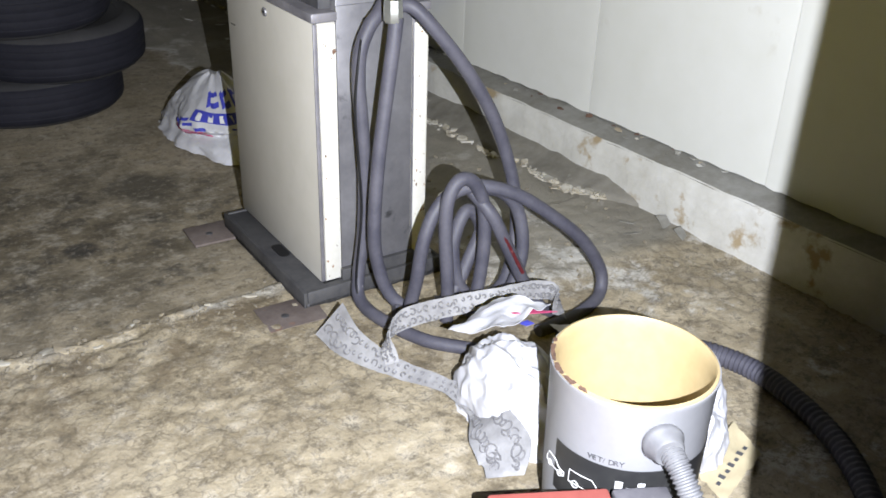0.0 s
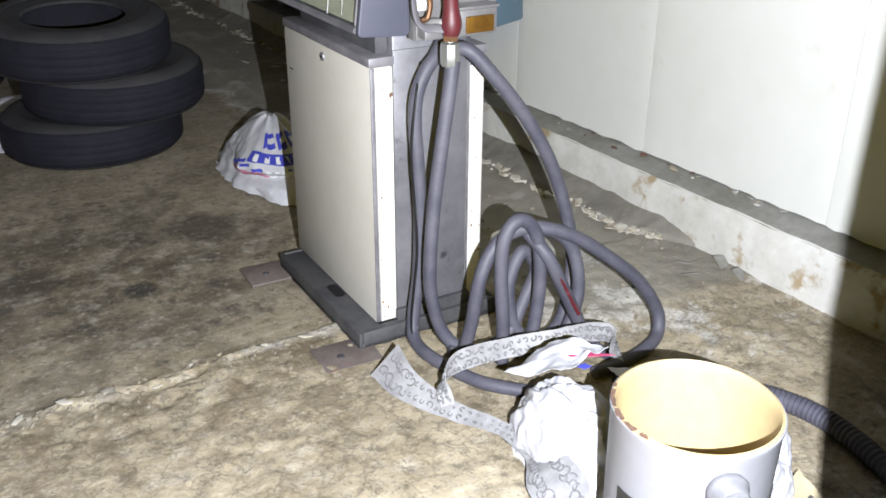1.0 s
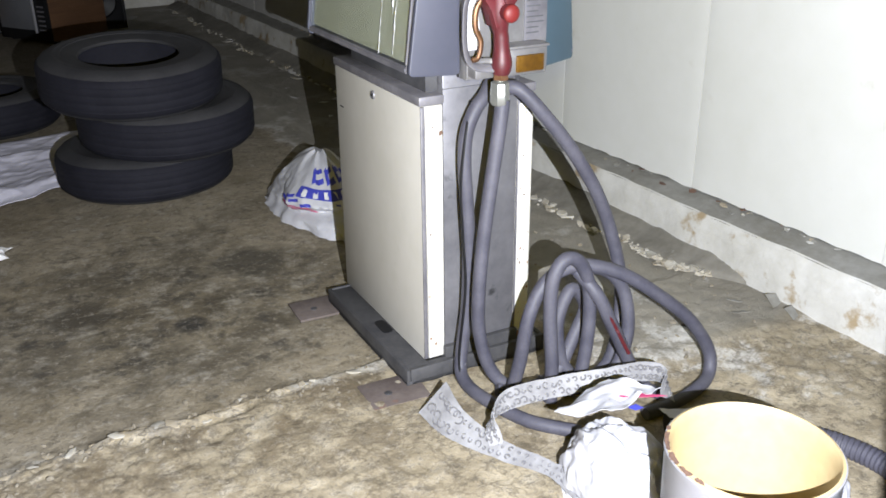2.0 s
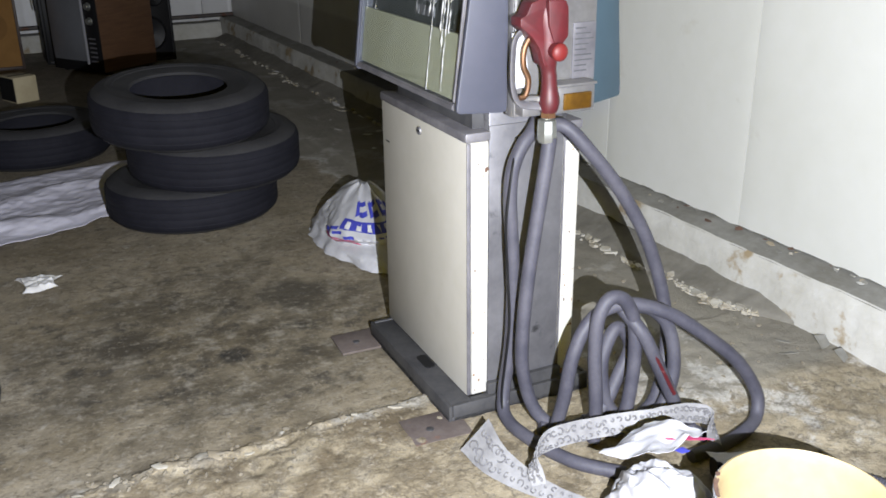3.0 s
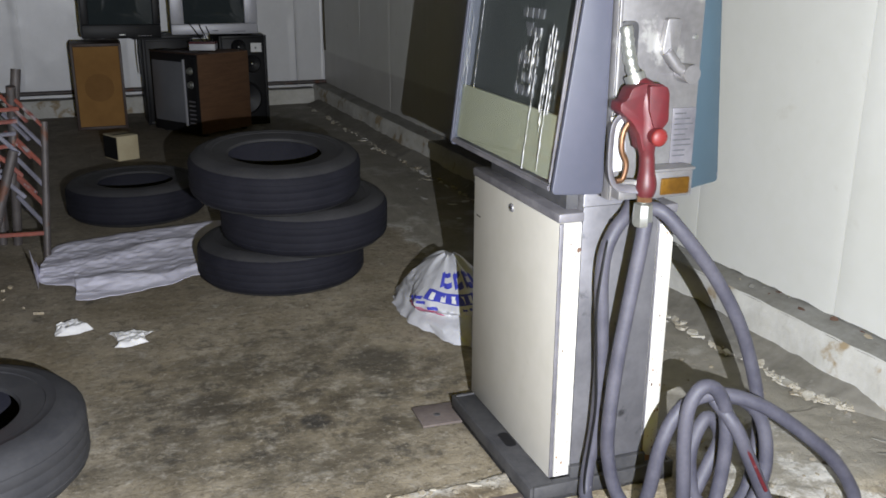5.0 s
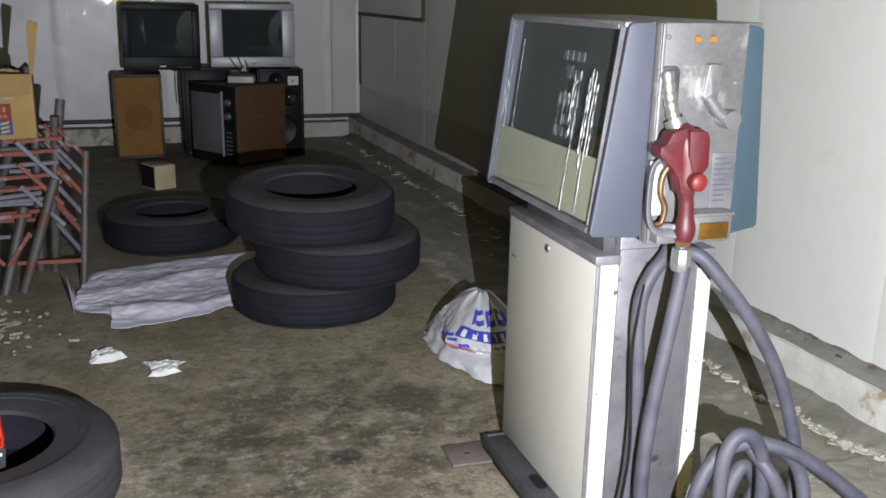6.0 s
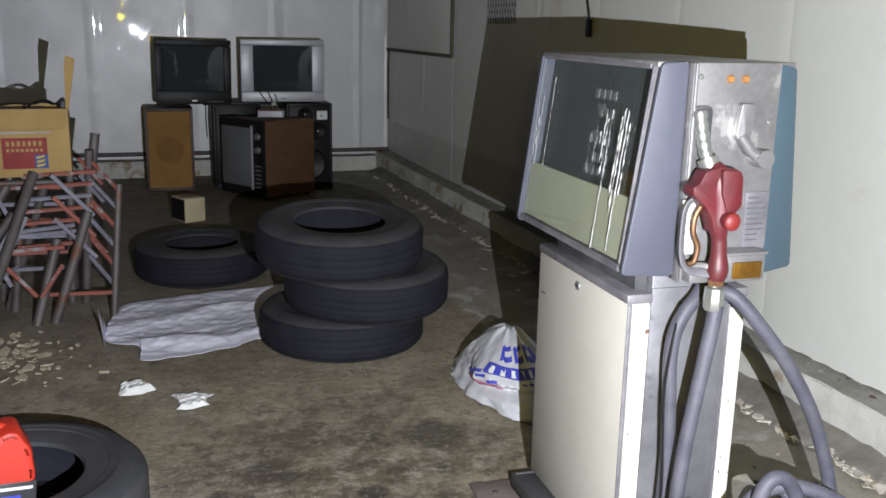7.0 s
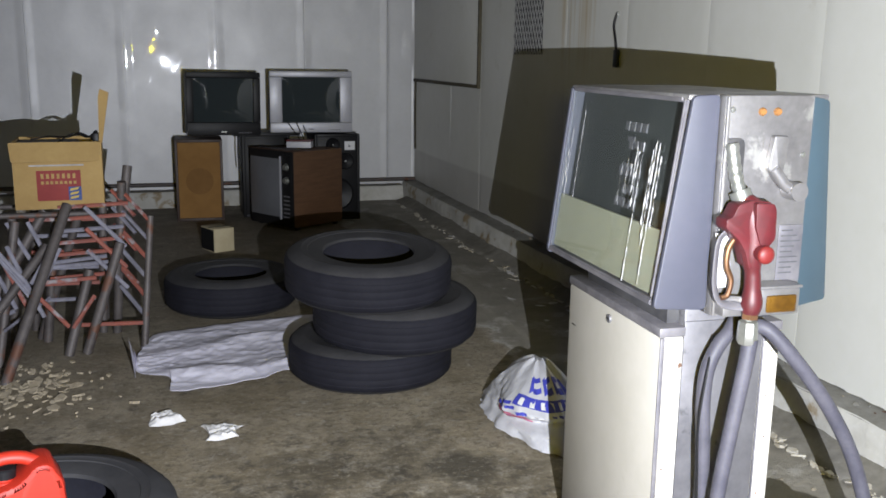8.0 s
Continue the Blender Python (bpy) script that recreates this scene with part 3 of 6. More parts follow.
wall_right = structure("wall_right", box(WALL_X + 0.012, WALL_X + 0.20, -2.4, BACK_Y + 0.2, -0.05, CEIL_Z), M_WALL, "white painted panelled garage wall", "wall")
wall_back = structure("wall_back", box(LEFT_X - 0.2, WALL_X + 0.01, BACK_Y + 0.014, BACK_Y + 0.2, -0.05, CEIL_Z), M_SHEET, "wall clad in dented white metal sheets", "wall")
# unseen closing walls and ceiling, kept near-black to hold bounced light down
wall_left = structure("wall_left", box(LEFT_X - 0.2, LEFT_X, -2.4, BACK_Y, -0.05, CEIL_Z), M_UNSEEN, "unseen near-black wall closing the left side", "wall")
wall_behind = structure("wall_behind", box(LEFT_X - 0.2, WALL_X + 0.2, -2.6, -2.4, -0.05, CEIL_Z), M_UNSEEN, "unseen near-black wall behind the camera", "wall")
# added out of view: its edge cuts off the beam on the right
wall_entrance = structure("wall_entrance", box(0.312, WALL_X, -0.03, 0.127, -0.05, CEIL_Z), M_UNSEEN, "unseen wall end added to block the work light on the right", "wall")
ceiling = structure("ceiling", box(LEFT_X - 0.2, WALL_X + 0.2, -2.6, BACK_Y + 0.2, CEIL_Z, CEIL_Z + 0.15), M_UNSEEN, "unseen near-black ceiling that damps bounced light", "ceiling")


def wall_panels():
    edges = [0.69 * k for k in range(0, 12)]
    for k, (a, c) in enumerate(zip(edges, edges[1:])):
        if a > BACK_Y:
            break
        c = min(c, BACK_Y - 0.01)
        if a < 0.3:
            continue
        b = bmesh.new()
        ny, nz = 24, 40
        z0 = 0.168
        g = []
        for i in range(ny + 1):
            col = []
            for j in range(nz + 1):
                y = a + 0.001 + (c - a - 0.002) * i / ny
                z = z0 + (CEIL_Z - z0 - 0.002) * (j / nz) ** 1.5
                if j == 0:
                    z += 0.012 * abs(noise.noise(Vector((y * 13, 0.3, 1))))
                x = WALL_X + 0.0025 * noise.noise(Vector((y * 1.6, z * 1.6, 4 + k)))
                if i in (0, ny):
                    x += 0.002
                col.append(b.verts.new((x, y, z)))
            g.append(col)
        for i in range(ny):
            for j in range(nz):
                b.faces.new((g[i][j], g[i][j + 1], g[i + 1][j + 1], g[i + 1][j]))
        for col in (g[0], g[-1]):
            back = [b.verts.new((WALL_X + 0.014, v.co.y, v.co.z)) for v in col]
            for j in range(nz):
                b.faces.new((col[j], col[j + 1], back[j + 1], back[j]))
        part("panel", b, M_WALL, wall_right)


def back_sheets():
    x = 0.357 + 0.71 * 2
    cuts = [WALL_X - 0.004]
    while x > LEFT_X:
        cuts.append(x)
        x -= 0.71
    cuts.append(LEFT_X)
    for k, (c, a) in enumerate(zip(cuts, cuts[1:])):
        b = bmesh.new()
        nx, nz = 30, 60
        g = []
        for i in range(nx + 1):
            col = []
            for j in range(nz + 1):
                px = a + 0.002 + (c - a - 0.004) * i / nx
                z = 0.14 + (CEIL_Z - 0.142) * j / nz
                d = 0.004 * noise.noise(Vector((px * 2.1, z * 1.5, 9 + k * 3)))
                d += 0.010 * max(0.0, noise.noise(Vector((px * 4.3, z * 3.6, 2 + k))) - 0.28) + 0.006 * max(0.0, noise.noise(Vector((px * 11, z * 10, k))) - 0.35)
                fold = min(i, nx - i) / nx
                if fold < 0.05:
                    d = d * 0.4 - 0.005 + 0.004 * noise.noise(Vector((z * 14, k * 2.2, 0)))
                col.append(b.verts.new((px, BACK_Y - abs(d) * 0.8, z)))
            g.append(col)
        for i in range(nx):
            for j in range(nz):
                b.faces.new((g[i][j], g[i + 1][j], g[i + 1][j + 1], g[i][j + 1]))
        for col in (g[0], g[-1]):
            back = [b.verts.new((v.co.x, BACK_Y + 0.016, v.co.z)) for v in col]
            for j in range(nz):
                b.faces.new((col[j], col[j + 1], back[j + 1], back[j]))
        part("metal_sheet", b, M_SHEET, wall_back)


def kerb(name, length, label):
    """A rough painted concrete plinth along x, its face towards -y, with a bare ledge on top."""
    k = thing(name, pose(0, 0, 0), label, "kerb", kind="structure")
    n = int(length / 0.03)
    b = bmesh.new()
    prof = [(0.0, -0.03), (0.002, 0.01), (0.004, 0.06), (0.008, 0.11), (0.012, 0.145), (0.022, 0.158)]
    rows = []
    for i in range(n + 1):
        x = length * i / n
        row = []
        for d, z in prof:
            w = 0.012 * noise.noise(Vector((x * 3.1, z * 9, 2.2))) + 0.008 * noise.noise(Vector((x * 15, z * 28, 6.0)))
            row.append(b.verts.new((x, d + w * (0.5 if z > 0.14 else 1), z + (0.004 * noise.noise(Vector((x * 7, 1, 1))) if z > 0.14 else 0))))
        rows.append(row)
    for p, q in zip(rows, rows[1:]):
        for j in range(len(prof) - 1):
            b.faces.new((p[j], q[j], q[j + 1], p[j + 1]))
    part("kerb_face", b, M_KERB, k)
    b = bmesh.new()
    rows = []
    for i in range(n + 1):
        x = length * i / n
        w = 0.006 * noise.noise(Vector((x * 3.1, 1.42, 2.2)))
        rows.append([b.verts.new((x, d + (w if m == 0 else 0), z + 0.004 * noise.noise(Vector((x * 7, 1 + m * 0.4, 1))))) for m, (d, z) in enumerate([(0.018, 0.154), (0.05, 0.161), (0.09, 0.165), (0.15, 0.17)])])
    for p, q in zip(rows, rows[1:]):
        for j in range(3):
            b.faces.new((p[j], q[j], q[j + 1], p[j + 1]))
    part("ledge", b, M_LEDGE, k, "bare grey concrete ledge")
    return k


k1 = kerb("kerb_right", BACK_Y - 0.24, "rough white painted concrete kerb along the wall")
k1.matrix_basis = pose(KERB_X, BACK_Y, 0, 0, 0, -90)
k2 = kerb("kerb_back", KERB_X - LEFT_X, "low white painted concrete kerb at the back wall")
k2.matrix_basis = pose(LEFT_X, BACK_Y - 0.10, 0, 0, 0, 0) @ Matrix.Diagonal((1, 1, 0.82, 1))

def cement_fillet():
    """A smeared cement fillet in the corner between apron and kerb, with a torn edge and white crust on it."""
    top = thing("cement_fillet", pose(0, 0, 0), "smeared grey cement fillet with a broken white edge", "fillet", kind="structure")
    n, m = 420, 8
    y0, y1 = 1.70, BACK_Y - 0.2

    def edge(y):
        w = 0.10 + 0.05 * noise.noise(Vector((y * 1.9, 2.2, 0))) + 0.022 * noise.noise(Vector((y * 9, 5.7, 0))) + 0.010 * noise.noise(Vector((y * 27, 8.1, 0)))
        return KERB_X - w * min(1.0, (y - y0) / 0.22)
    b, c = bmesh.new(), bmesh.new()
    rows = []
    for i in range(n + 1):
        y = y0 + 0.002 + (y1 - y0) * (i / n) ** 1.5
        e = edge(y)
        row = []
        for j in range(m + 1):
            f = j / m
            x = e + (KERB_X + 0.03 - e) * f
            z = 0.004 + 0.010 * min(1.0, f * 6) + 0.048 * f ** 1.6 + 0.005 * noise.noise(Vector((x * 18, y * 12, 1)))
            row.append(b.verts.new((x, y, floor_height(x, y) * 0.8 + z - (0.012 if j == 0 else 0))))
        rows.append(row)
    for p, q in zip(rows, rows[1:]):
        for j in range(m):
            b.faces.new((p[j], q[j], q[j + 1], p[j + 1]))
    dice = random.Random(29)
    for k in range(420):
        y = y0 + 0.1 + (y1 - y0 - 0.15) * dice.random() ** 1.7
        if noise.noise(Vector((y * 3.3, 6.6, 0))) < dice.uniform(-0.6, 0.35):
            continue
        r = 0.003 + 0.017 * dice.random() ** 2
        x = edge(y) + dice.gauss(-0.004, 0.012)
        nn = dice.choice((4, 5, 6))
        pts = [(r * dice.uniform(0.5, 1.2) * math.cos(q * 6.283 / nn), 1.5 * r * dice.uniform(0.5, 1.3) * math.sin(q * 6.283 / nn)) for q in range(nn)]
        merge(c, moved(prism(pts, dice.uniform(0.003, 0.009)), pose(x, y, floor_height(x, y) + dice.uniform(0, 0.008), dice.uniform(-20, 20), dice.uniform(-20, 20), dice.uniform(-40, 40))))
    part("fillet", b, M_FILLET, top)
    part("broken_edge", c, M_CRUSTWHITE, top, "crumbly white broken edge")


cement_fillet()
pipe = thing("wall_pipe", pose(0, 0, 0), "thin grimy pipe fixed along the foot of the back wall", "pipe", kind="structure")
part("pipe_run", tube([(LEFT_X, BACK_Y - 0.035, 0.185), (WALL_X, BACK_Y - 0.035, 0.18)], 0.017, 10), M_TUBE, pipe)
for px in (-2.2, -1.0, 0.1, 1.4):
    part("pipe_clip", box(px, px + 0.02, BACK_Y - 0.058, BACK_Y - 0.012, 0.16, 0.208, 0.003), M_TRIM, pipe)

# boarded window with a brown edge
window = thing("window_1", pose(0, 0, 0), "white boarded window with a dark brown edge", "window", kind="structure")
WY0, WY1, WZ0, WZ1 = 6.24, 7.90, 1.05, 2.0
for a in ((WY0 - 0.02, WY0, WZ0 - 0.025, WZ1), (WY0, WY1, WZ0 - 0.025, WZ0)):
    part("window_frame", box(WALL_X - 0.022, WALL_X + 0.01, *a, 0.003), M_FRAMEBROWN, window)
part("window_board", box(WALL_X - 0.012, WALL_X + 0.012, WY0, WY1, WZ0, WZ1, 0.002), M_WALL, window)
part("cable", tube(spline([(WALL_X - 0.012, 7.86, 1.05), (WALL_X - 0.012, 7.87, 0.8), (WALL_X - 0.012, 7.86, 0.45)], 6), 0.009, 8), M_FRAMEBROWN, window)

# diamond mesh vent
vent = thing("wall_vent", pose(WALL_X - 0.006, 5.15, 1.26), "galvanised diamond mesh vent fixed on the white wall", "vent", kind="structure")
b = None
W, H = 0.44, 0.9
for s in (-1, 1):
    for k in range(-20, 34):
        y0, c = k * 0.042, []
        for z in (0.0, H):
            y = y0 + s * z * 0.55
            c.append((y, z))
        (ya, za), (yb, zb) = c
        ts = sorted(((0 - ya) / (yb - ya), (W - ya) / (yb - ya)))
        t0, t1 = max(0.0, ts[0]), min(1.0, ts[1])
        if t1 - t0 > 0.01:
            b = tube([(-0.002 * s, ya + (yb - ya) * t0, za + (zb - za) * t0), (-0.002 * s, ya + (yb - ya) * t1, za + (zb - za) * t1)], 0.004, 4, b)
part("wire_mesh", b, M_MESH, vent)
part("backing", box(0.003, 0.005, 0, W, 0, H), M_BASE, vent)

# hook with a black clip hanging on the wall
hook = thing("hanging_clip", pose(WALL_X, 4.22, 1.2), "black clip hanging from a wire hook on the wall", "clip")
part("wire", tube(spline([(-0.003, 0.02, 0.26), (-0.012, 0.03, 0.2), (-0.014, 0.0, 0.12), (-0.014, -0.01, 0.07)], 6), 0.006, 8), M_BLACK, hook)
part("jaw", box(-0.022, -0.006, -0.035, 0.012, 0.0, 0.085, 0.005), M_BLACK, hook)
part("screw", box(-0.006, 0.002, 0.012, 0.028, 0.24, 0.265, 0.002), M_ZINC, hook)



# ---------------------------------------------------------------- the fuel pump
pump = thing("fuel_pump", pose(0.866, 1.751, 0, 0, 0, -2.1), "old fuel pump with cream side panels and blue-grey head", "fuel pump")
CW, CD, PT = 0.292, 0.487, 0.690     # cabinet width, depth and panel top
# base frame: an angle-iron tray
b = box(-0.062, CW + 0.03, -0.034, CD - 0.012, 0.004, 0.020, 0.002)
b = box(-0.062, -0.052, -0.034, CD - 0.012, 0.004, 0.050, 0.003, b)
b = box(-0.0515, CW + 0.03, -0.034, -0.024, 0.004, 0.050, 0.003, b)
b = box(CW + 0.02, CW + 0.0295, -0.0235, CD - 0.012, 0.004, 0.050, 0.003, b)
b = box(-0.0515, CW + 0.0195, CD - 0.022, CD - 0.012, 0.004, 0.050, 0.003, b)
b = box(-0.052, 0.004, -0.024, CD - 0.022, 0.0405, 0.0465, 0.001, b)
b = box(0.0045, CW + 0.0195, -0.024, -0.004, 0.0405, 0.0465, 0.001, b)
part("base_frame", b, M_BASE, pump, "grimy dark steel base frame")
part("slot", prism(rounded([(-0.04, 0.165), (-0.012, 0.165), (-0.012, 0.235), (-0.04, 0.235)], 0.013), 0.004), M_BLACK, pump).location = (0.010, 0, 0.0440)
for vx in (0.395, -0.095):
    q = part("foot_plate", prism([(-0.172, 0.004), (-0.03, 0.0), (-0.02, 0.115), (-0.168, 0.118)], 0.007, 0.0015), M_PLATE, pump, "rusted steel foot plate on the floor")
    q.location = (0.0, vx, 0.004)
    q = part("anchor_bolt", lathe([(0.0, 0.003), (0.006, 0.003), (0.009, 0.002), (0.010, 0.0)], 12), M_BASE, pump)
    q.location = (-0.115, vx + 0.055, 0.010)
# inner column, visible as the dull front
part("column", box(0.058, 0.244, 0.004, CD - 0.01, 0.03, 0.735, 0.003), M_DARKSTEEL, pump, "dull scuffed dark steel column")
part("column_flange", box(0.056, 0.246, -0.002, 0.003, 0.05, 0.70, 0.001), M_DARKSTEEL, pump)
part("foot_skirt", box(0.05, CW - 0.04, -0.016, 0.0, 0.022, 0.075, 0.002), M_BASE, pump)


def side_panel(sx):
    """A thick cream door with a dark edge trim, a white front strip and a lock."""
    x0, x1 = (0.0, 0.056) if sx < 0 else (0.247, CW)
    d = part("door", box(x0, x1, 0.0, CD, 0.0475, PT - 0.022, 0.004), M_PANEL, pump, "cream enamelled side door")
    part("top_trim", box(x0 - 0.003, x1 + 0.003, -0.004, CD + 0.003, PT - 0.0215, PT, 0.004), M_TRIM, d, "grey metal top edge")
    s0, s1 = (x0 + 0.012, x1 - 0.003) if sx < 0 else (x0 + 0.004, x1 - 0.006)
    part("front_strip", box(s0, s1, -0.0045, 0.0, 0.050 if sx < 0 else 0.042, PT - 0.026 if sx < 0 else PT - 0.045, 0.0015), M_STRIP, d, "chipped white painted strip")
    part("edge_trim", box(x0 + 0.0005, x0 + 0.0105, -0.0035, 0.001, 0.05, PT - 0.0225, 0.0012), M_TRIM, d)
    if sx < 0:
        q = part("lock", lathe([(0.0, 0.003), (0.0095, 0.003), (0.0105, 0.0), (0.0105, -0.004)], 16), M_DARKSTEEL, d)
        q.matrix_basis = pose(x0 - 0.001, 0.245, PT - 0.048, 0, -90, 0)
        q = part("keyway", box(-0.0015, 0.0015, -0.006, 0.006, 0.0, 0.0045), M_BLACK, d)
        q.matrix_basis = pose(x0 - 0.001, 0.245, PT - 0.048, 0, -90, 0)
        part("scratch", box(x0 - 0.0015, x0 + 0.001, 0.44, 0.463, 0.566, 0.5685), M_BLACK, d)
    return d


side_panel(-1)
side_panel(1)
dice = random.Random(23)
for k in range(34):
    left = k % 3 == 0
    x = dice.uniform(0.014, 0.050) if left else dice.uniform(0.253, 0.284)
    z = 0.055 + 0.58 * dice.random() ** (1.0 if left else 1.8)
    r = dice.uniform(0.0008, 0.0028) if k else 0.006
    pts = [(r * dice.uniform(0.5, 1.3) * math.cos(q * 1.047), 1.5 * r * dice.uniform(0.5, 1.3) * math.sin(q * 1.047)) for q in range(6)]
    q = part("rust_fleck", prism(pts, 0.0006), M_RUSTORANGE if k % 2 else M_RUST, pump)
    q.matrix_basis = pose(x, -0.0047, z, 90, 0, 0)
q = part("rust_fleck", prism(rounded([(0.254, 0.040), (0.287, 0.040), (0.286, 0.050), (0.272, 0.054), (0.256, 0.060)], 0.003), 0.0008), M_RUSTORANGE, pump, "orange rust at the foot of the strip")
q.matrix_basis = pose(0, -0.0047, 0.004, 90, 0, 0)

# head: a housing wider at its foot, with leaning dial faces
HB, HT = 0.752, 1.172
LB, LT, RB, RT = -0.046, 0.006, 0.366, 0.320
HV0, HV1 = -0.048, 0.535


def lean(z, left=True):
    s = (z - HB) / (HT - HB)
    return LB + (LT - LB) * s if left else RB + (RT - RB) * s


b = bmesh.new()
sec = [(LB + 0.055, HB + 0.004), (RB - 0.055, HB + 0.004), (RT - 0.05, HT - 0.004), (LT + 0.05, HT - 0.004)]
va = [b.verts.new((x, HV0 + 0.01, z)) for x, z in sec]
vb = [b.verts.new((x, HV1 - 0.01, z)) for x, z in sec]
b.faces.new(va)
b.faces.new(vb[::-1])
for i in range(4):
    b.faces.new((va[i], vb[i], vb[(i + 1) % 4], va[(i + 1) % 4]))
bmesh.ops.bevel(b, geom=b.edges[:], offset=0.004, segments=2, affect="EDGES")
head = part("head_housing", b, M_TRIM, pump, "grey metal head housing")
part("neck", box(0.03, CW - 0.02, 0.03, CD - 0.04, 0.66, 0.76, 0.003), M_BASE, pump, "dark neck between cabinet and head")
part("top_cover", box(LT - 0.002, RT + 0.002, HV0, HV1, HT - 0.006, HT + 0.006, 0.003), M_ALU, pump, "worn metal top cover")


def face_point(y, z, out, left):
    x = lean(z, left)
    return (x - out if left else x + out, y, z)


def face_slab(y0, y1, z0, z1, o0, o1, left, bevel=0.0, bm=None):
    b = bmesh.new()
    q = [[b.verts.new(face_point(y, z, o, left)) for y, z in ((y0, z0), (y1, z0), (y1, z1), (y0, z1))] for o in (o0, o1)]
    b.faces.new(q[0][::-1])
    b.faces.new(q[1])
    for i in range(4):
        b.faces.new((q[0][i], q[0][(i + 1) % 4], q[1][(i + 1) % 4], q[1][i]))
    if bevel:
        bmesh.ops.bevel(b, geom=b.edges[:], offset=bevel, segments=2, affect="EDGES")
    return merge(bm, b)


def dial_face(left):
    y0, y1 = HV0 + 0.012, HV1
    board = part("dial_board", face_slab(y0 + 0.01, y1 - 0.015, HB + 0.016, HT - 0.012, -0.036, -0.028, left), M_DIAL, pump, "dark board behind the dial glass")
    part("cream_band", face_slab(y0 + 0.012, y1 - 0.017, HB + 0.018, HB + 0.15, -0.012, -0.006, left), M_CREAM, board, "cream painted lower band")
    bez = part("bezel", face_slab(y0, y1, HB, HB + 0.014, -0.03, 0.004, left, 0.003), M_TRIM, pump, "scuffed metal bezel")
    part("bezel_side", face_slab(y1 - 0.014, y1 + 0.004, HB, HT, -0.03, 0.006, left, 0.004), M_WING, bez)
    part("bezel_side", face_slab(y0, y0 + 0.010, HB + 0.0145, HT, -0.03, 0.002, left, 0.003), M_TRIM, bez)
    part("bezel_top", face_slab(y0 + 0.0105, y1 - 0.0145, HT - 0.010, HT + 0.002, -0.03, 0.004, left, 0.003), M_TRIM, bez)
    g = part("dial_glass", face_slab(y0 + 0.0105, y1 - 0.0145, HB + 0.0145, HT - 0.0105, -0.004, 0.0, left), M_GLASS, pump, "dusty dial glass with white streaks")
    g.visible_shadow = False
    # counters and small plates on the board
    rnd = random.Random(5)
    for r, zz in enumerate((1.085, 1.045, 0.985, 0.945, 0.915)):
        for k in range(4 if r % 2 == 0 else 3):
            yy = 0.155 + k * 0.028 + rnd.uniform(-0.002, 0.002)
            part("counter_digit", face_slab(yy, yy + 0.018, zz, zz + 0.02, -0.028, -0.0255, left), M_TRIM, board)
    for zz in (1.065, 1.005, 0.928):
        part("counter_plate", face_slab(0.205, 0.24, zz - 0.004, zz + 0.008, -0.028, -0.026, left), M_TRIM, board)
    if left:
        # streaks of dried paint down the glass
        for yy, z0, z1, w in ((0.432, 0.905, 1.12, 0.0016), (0.487, 0.90, 1.07, 0.002), (0.497, 0.95, 1.02, 0.003), (0.506, 0.92, 0.99, 0.002),
                              (0.035, 0.78, 1.075, 0.004), (0.05, 0.86, 1.08, 0.006), (0.06, 0.90, 1.06, 0.005), (0.022, 0.90, 1.05, 0.004),
                              (0.105, 0.77, 1.07, 0.0025), (0.12, 0.93, 1.05, 0.005), (0.13, 0.96, 1.06, 0.005), (0.145, 0.98, 1.02, 0.003), (0.165, 0.94, 1.03, 0.0012), (0.19, 0.93, 1.02, 0.001)):
            n = max(2, int((z1 - z0) / 0.03))
            n *= 3
            line = [face_point(yy + rnd.uniform(-0.4, 0.4) * w, z0 + (z1 - z0) * k / n, 0.0012, True) for k in range(n + 1)]
            wid = [w * rnd.choice((0.04, 0.12, 0.25, 0.4)) for k in range(n + 1)]
            part("paint_run", tube(line, w, 6, radius=lambda i: wid[i]), M_STREAK, g, "thin run of dried white paint")


dial_face(True)
dial_face(False)

# end wings and the metal end plate
for pts in ([(0.008, 1.176), (0.066, 1.178), (0.066, 0.742), (-0.052, 0.750)],):
    q = part("wing", prism(rounded(pts, 0.012), 0.012, 0.002), M_WING, pump, "blue-grey enamelled end wing")
    q.matrix_basis = pose(0, HV0, 0, 90, 0, 0)
q = part("wing", prism(rounded([(0.0, 1.176), (0.060, 1.168), (0.104, 0.742), (0.0, 0.735)], 0.012), 0.012, 0.002), M_TEAL, pump, "blue-green enamelled end wing")
q.matrix_basis = pose(0.266, HV0, 0, 90, 0, 14)
for pts in ([(0.008, 1.176), (0.318, 1.176), (0.372, 0.742), (-0.045, 0.742)],):
    q = part("wing", prism(rounded(pts, 0.012), 0.012, 0.002), M_WING, pump, "blue-grey enamelled end wing")
    q.matrix_basis = pose(0, HV1 + 0.018, 0, 90, 0, 0)
plate = part("end_plate", box(0.067, 0.267, -0.078, -0.05, 0.733, 1.178, 0.004), M_ALU, pump, "worn bare aluminium end plate")
part("plate_rim", box(0.067, 0.074, -0.086, -0.0785, 0.736, 1.176, 0.002), M_ALU, plate)
for bu in (0.148, 0.182):
    q = part("bolt", lathe([(0.0, 0.008), (0.006, 0.008), (0.0085, 0.004), (0.0085, 0.0)], 8), M_RUSTORANGE, plate, "rusty bolt head")
    q.matrix_basis = pose(bu, -0.078, 1.146, 90, 0, 0)
for bu, bz in ((0.25, 1.06), (0.083, 1.15), (0.085, 0.99)):
    q = part("screw", lathe([(0.0, 0.004), (0.005, 0.003), (0.006, 0.0)], 10), M_ZINC, plate)
    q.matrix_basis = pose(bu, -0.078, bz, 90, 0, 0)
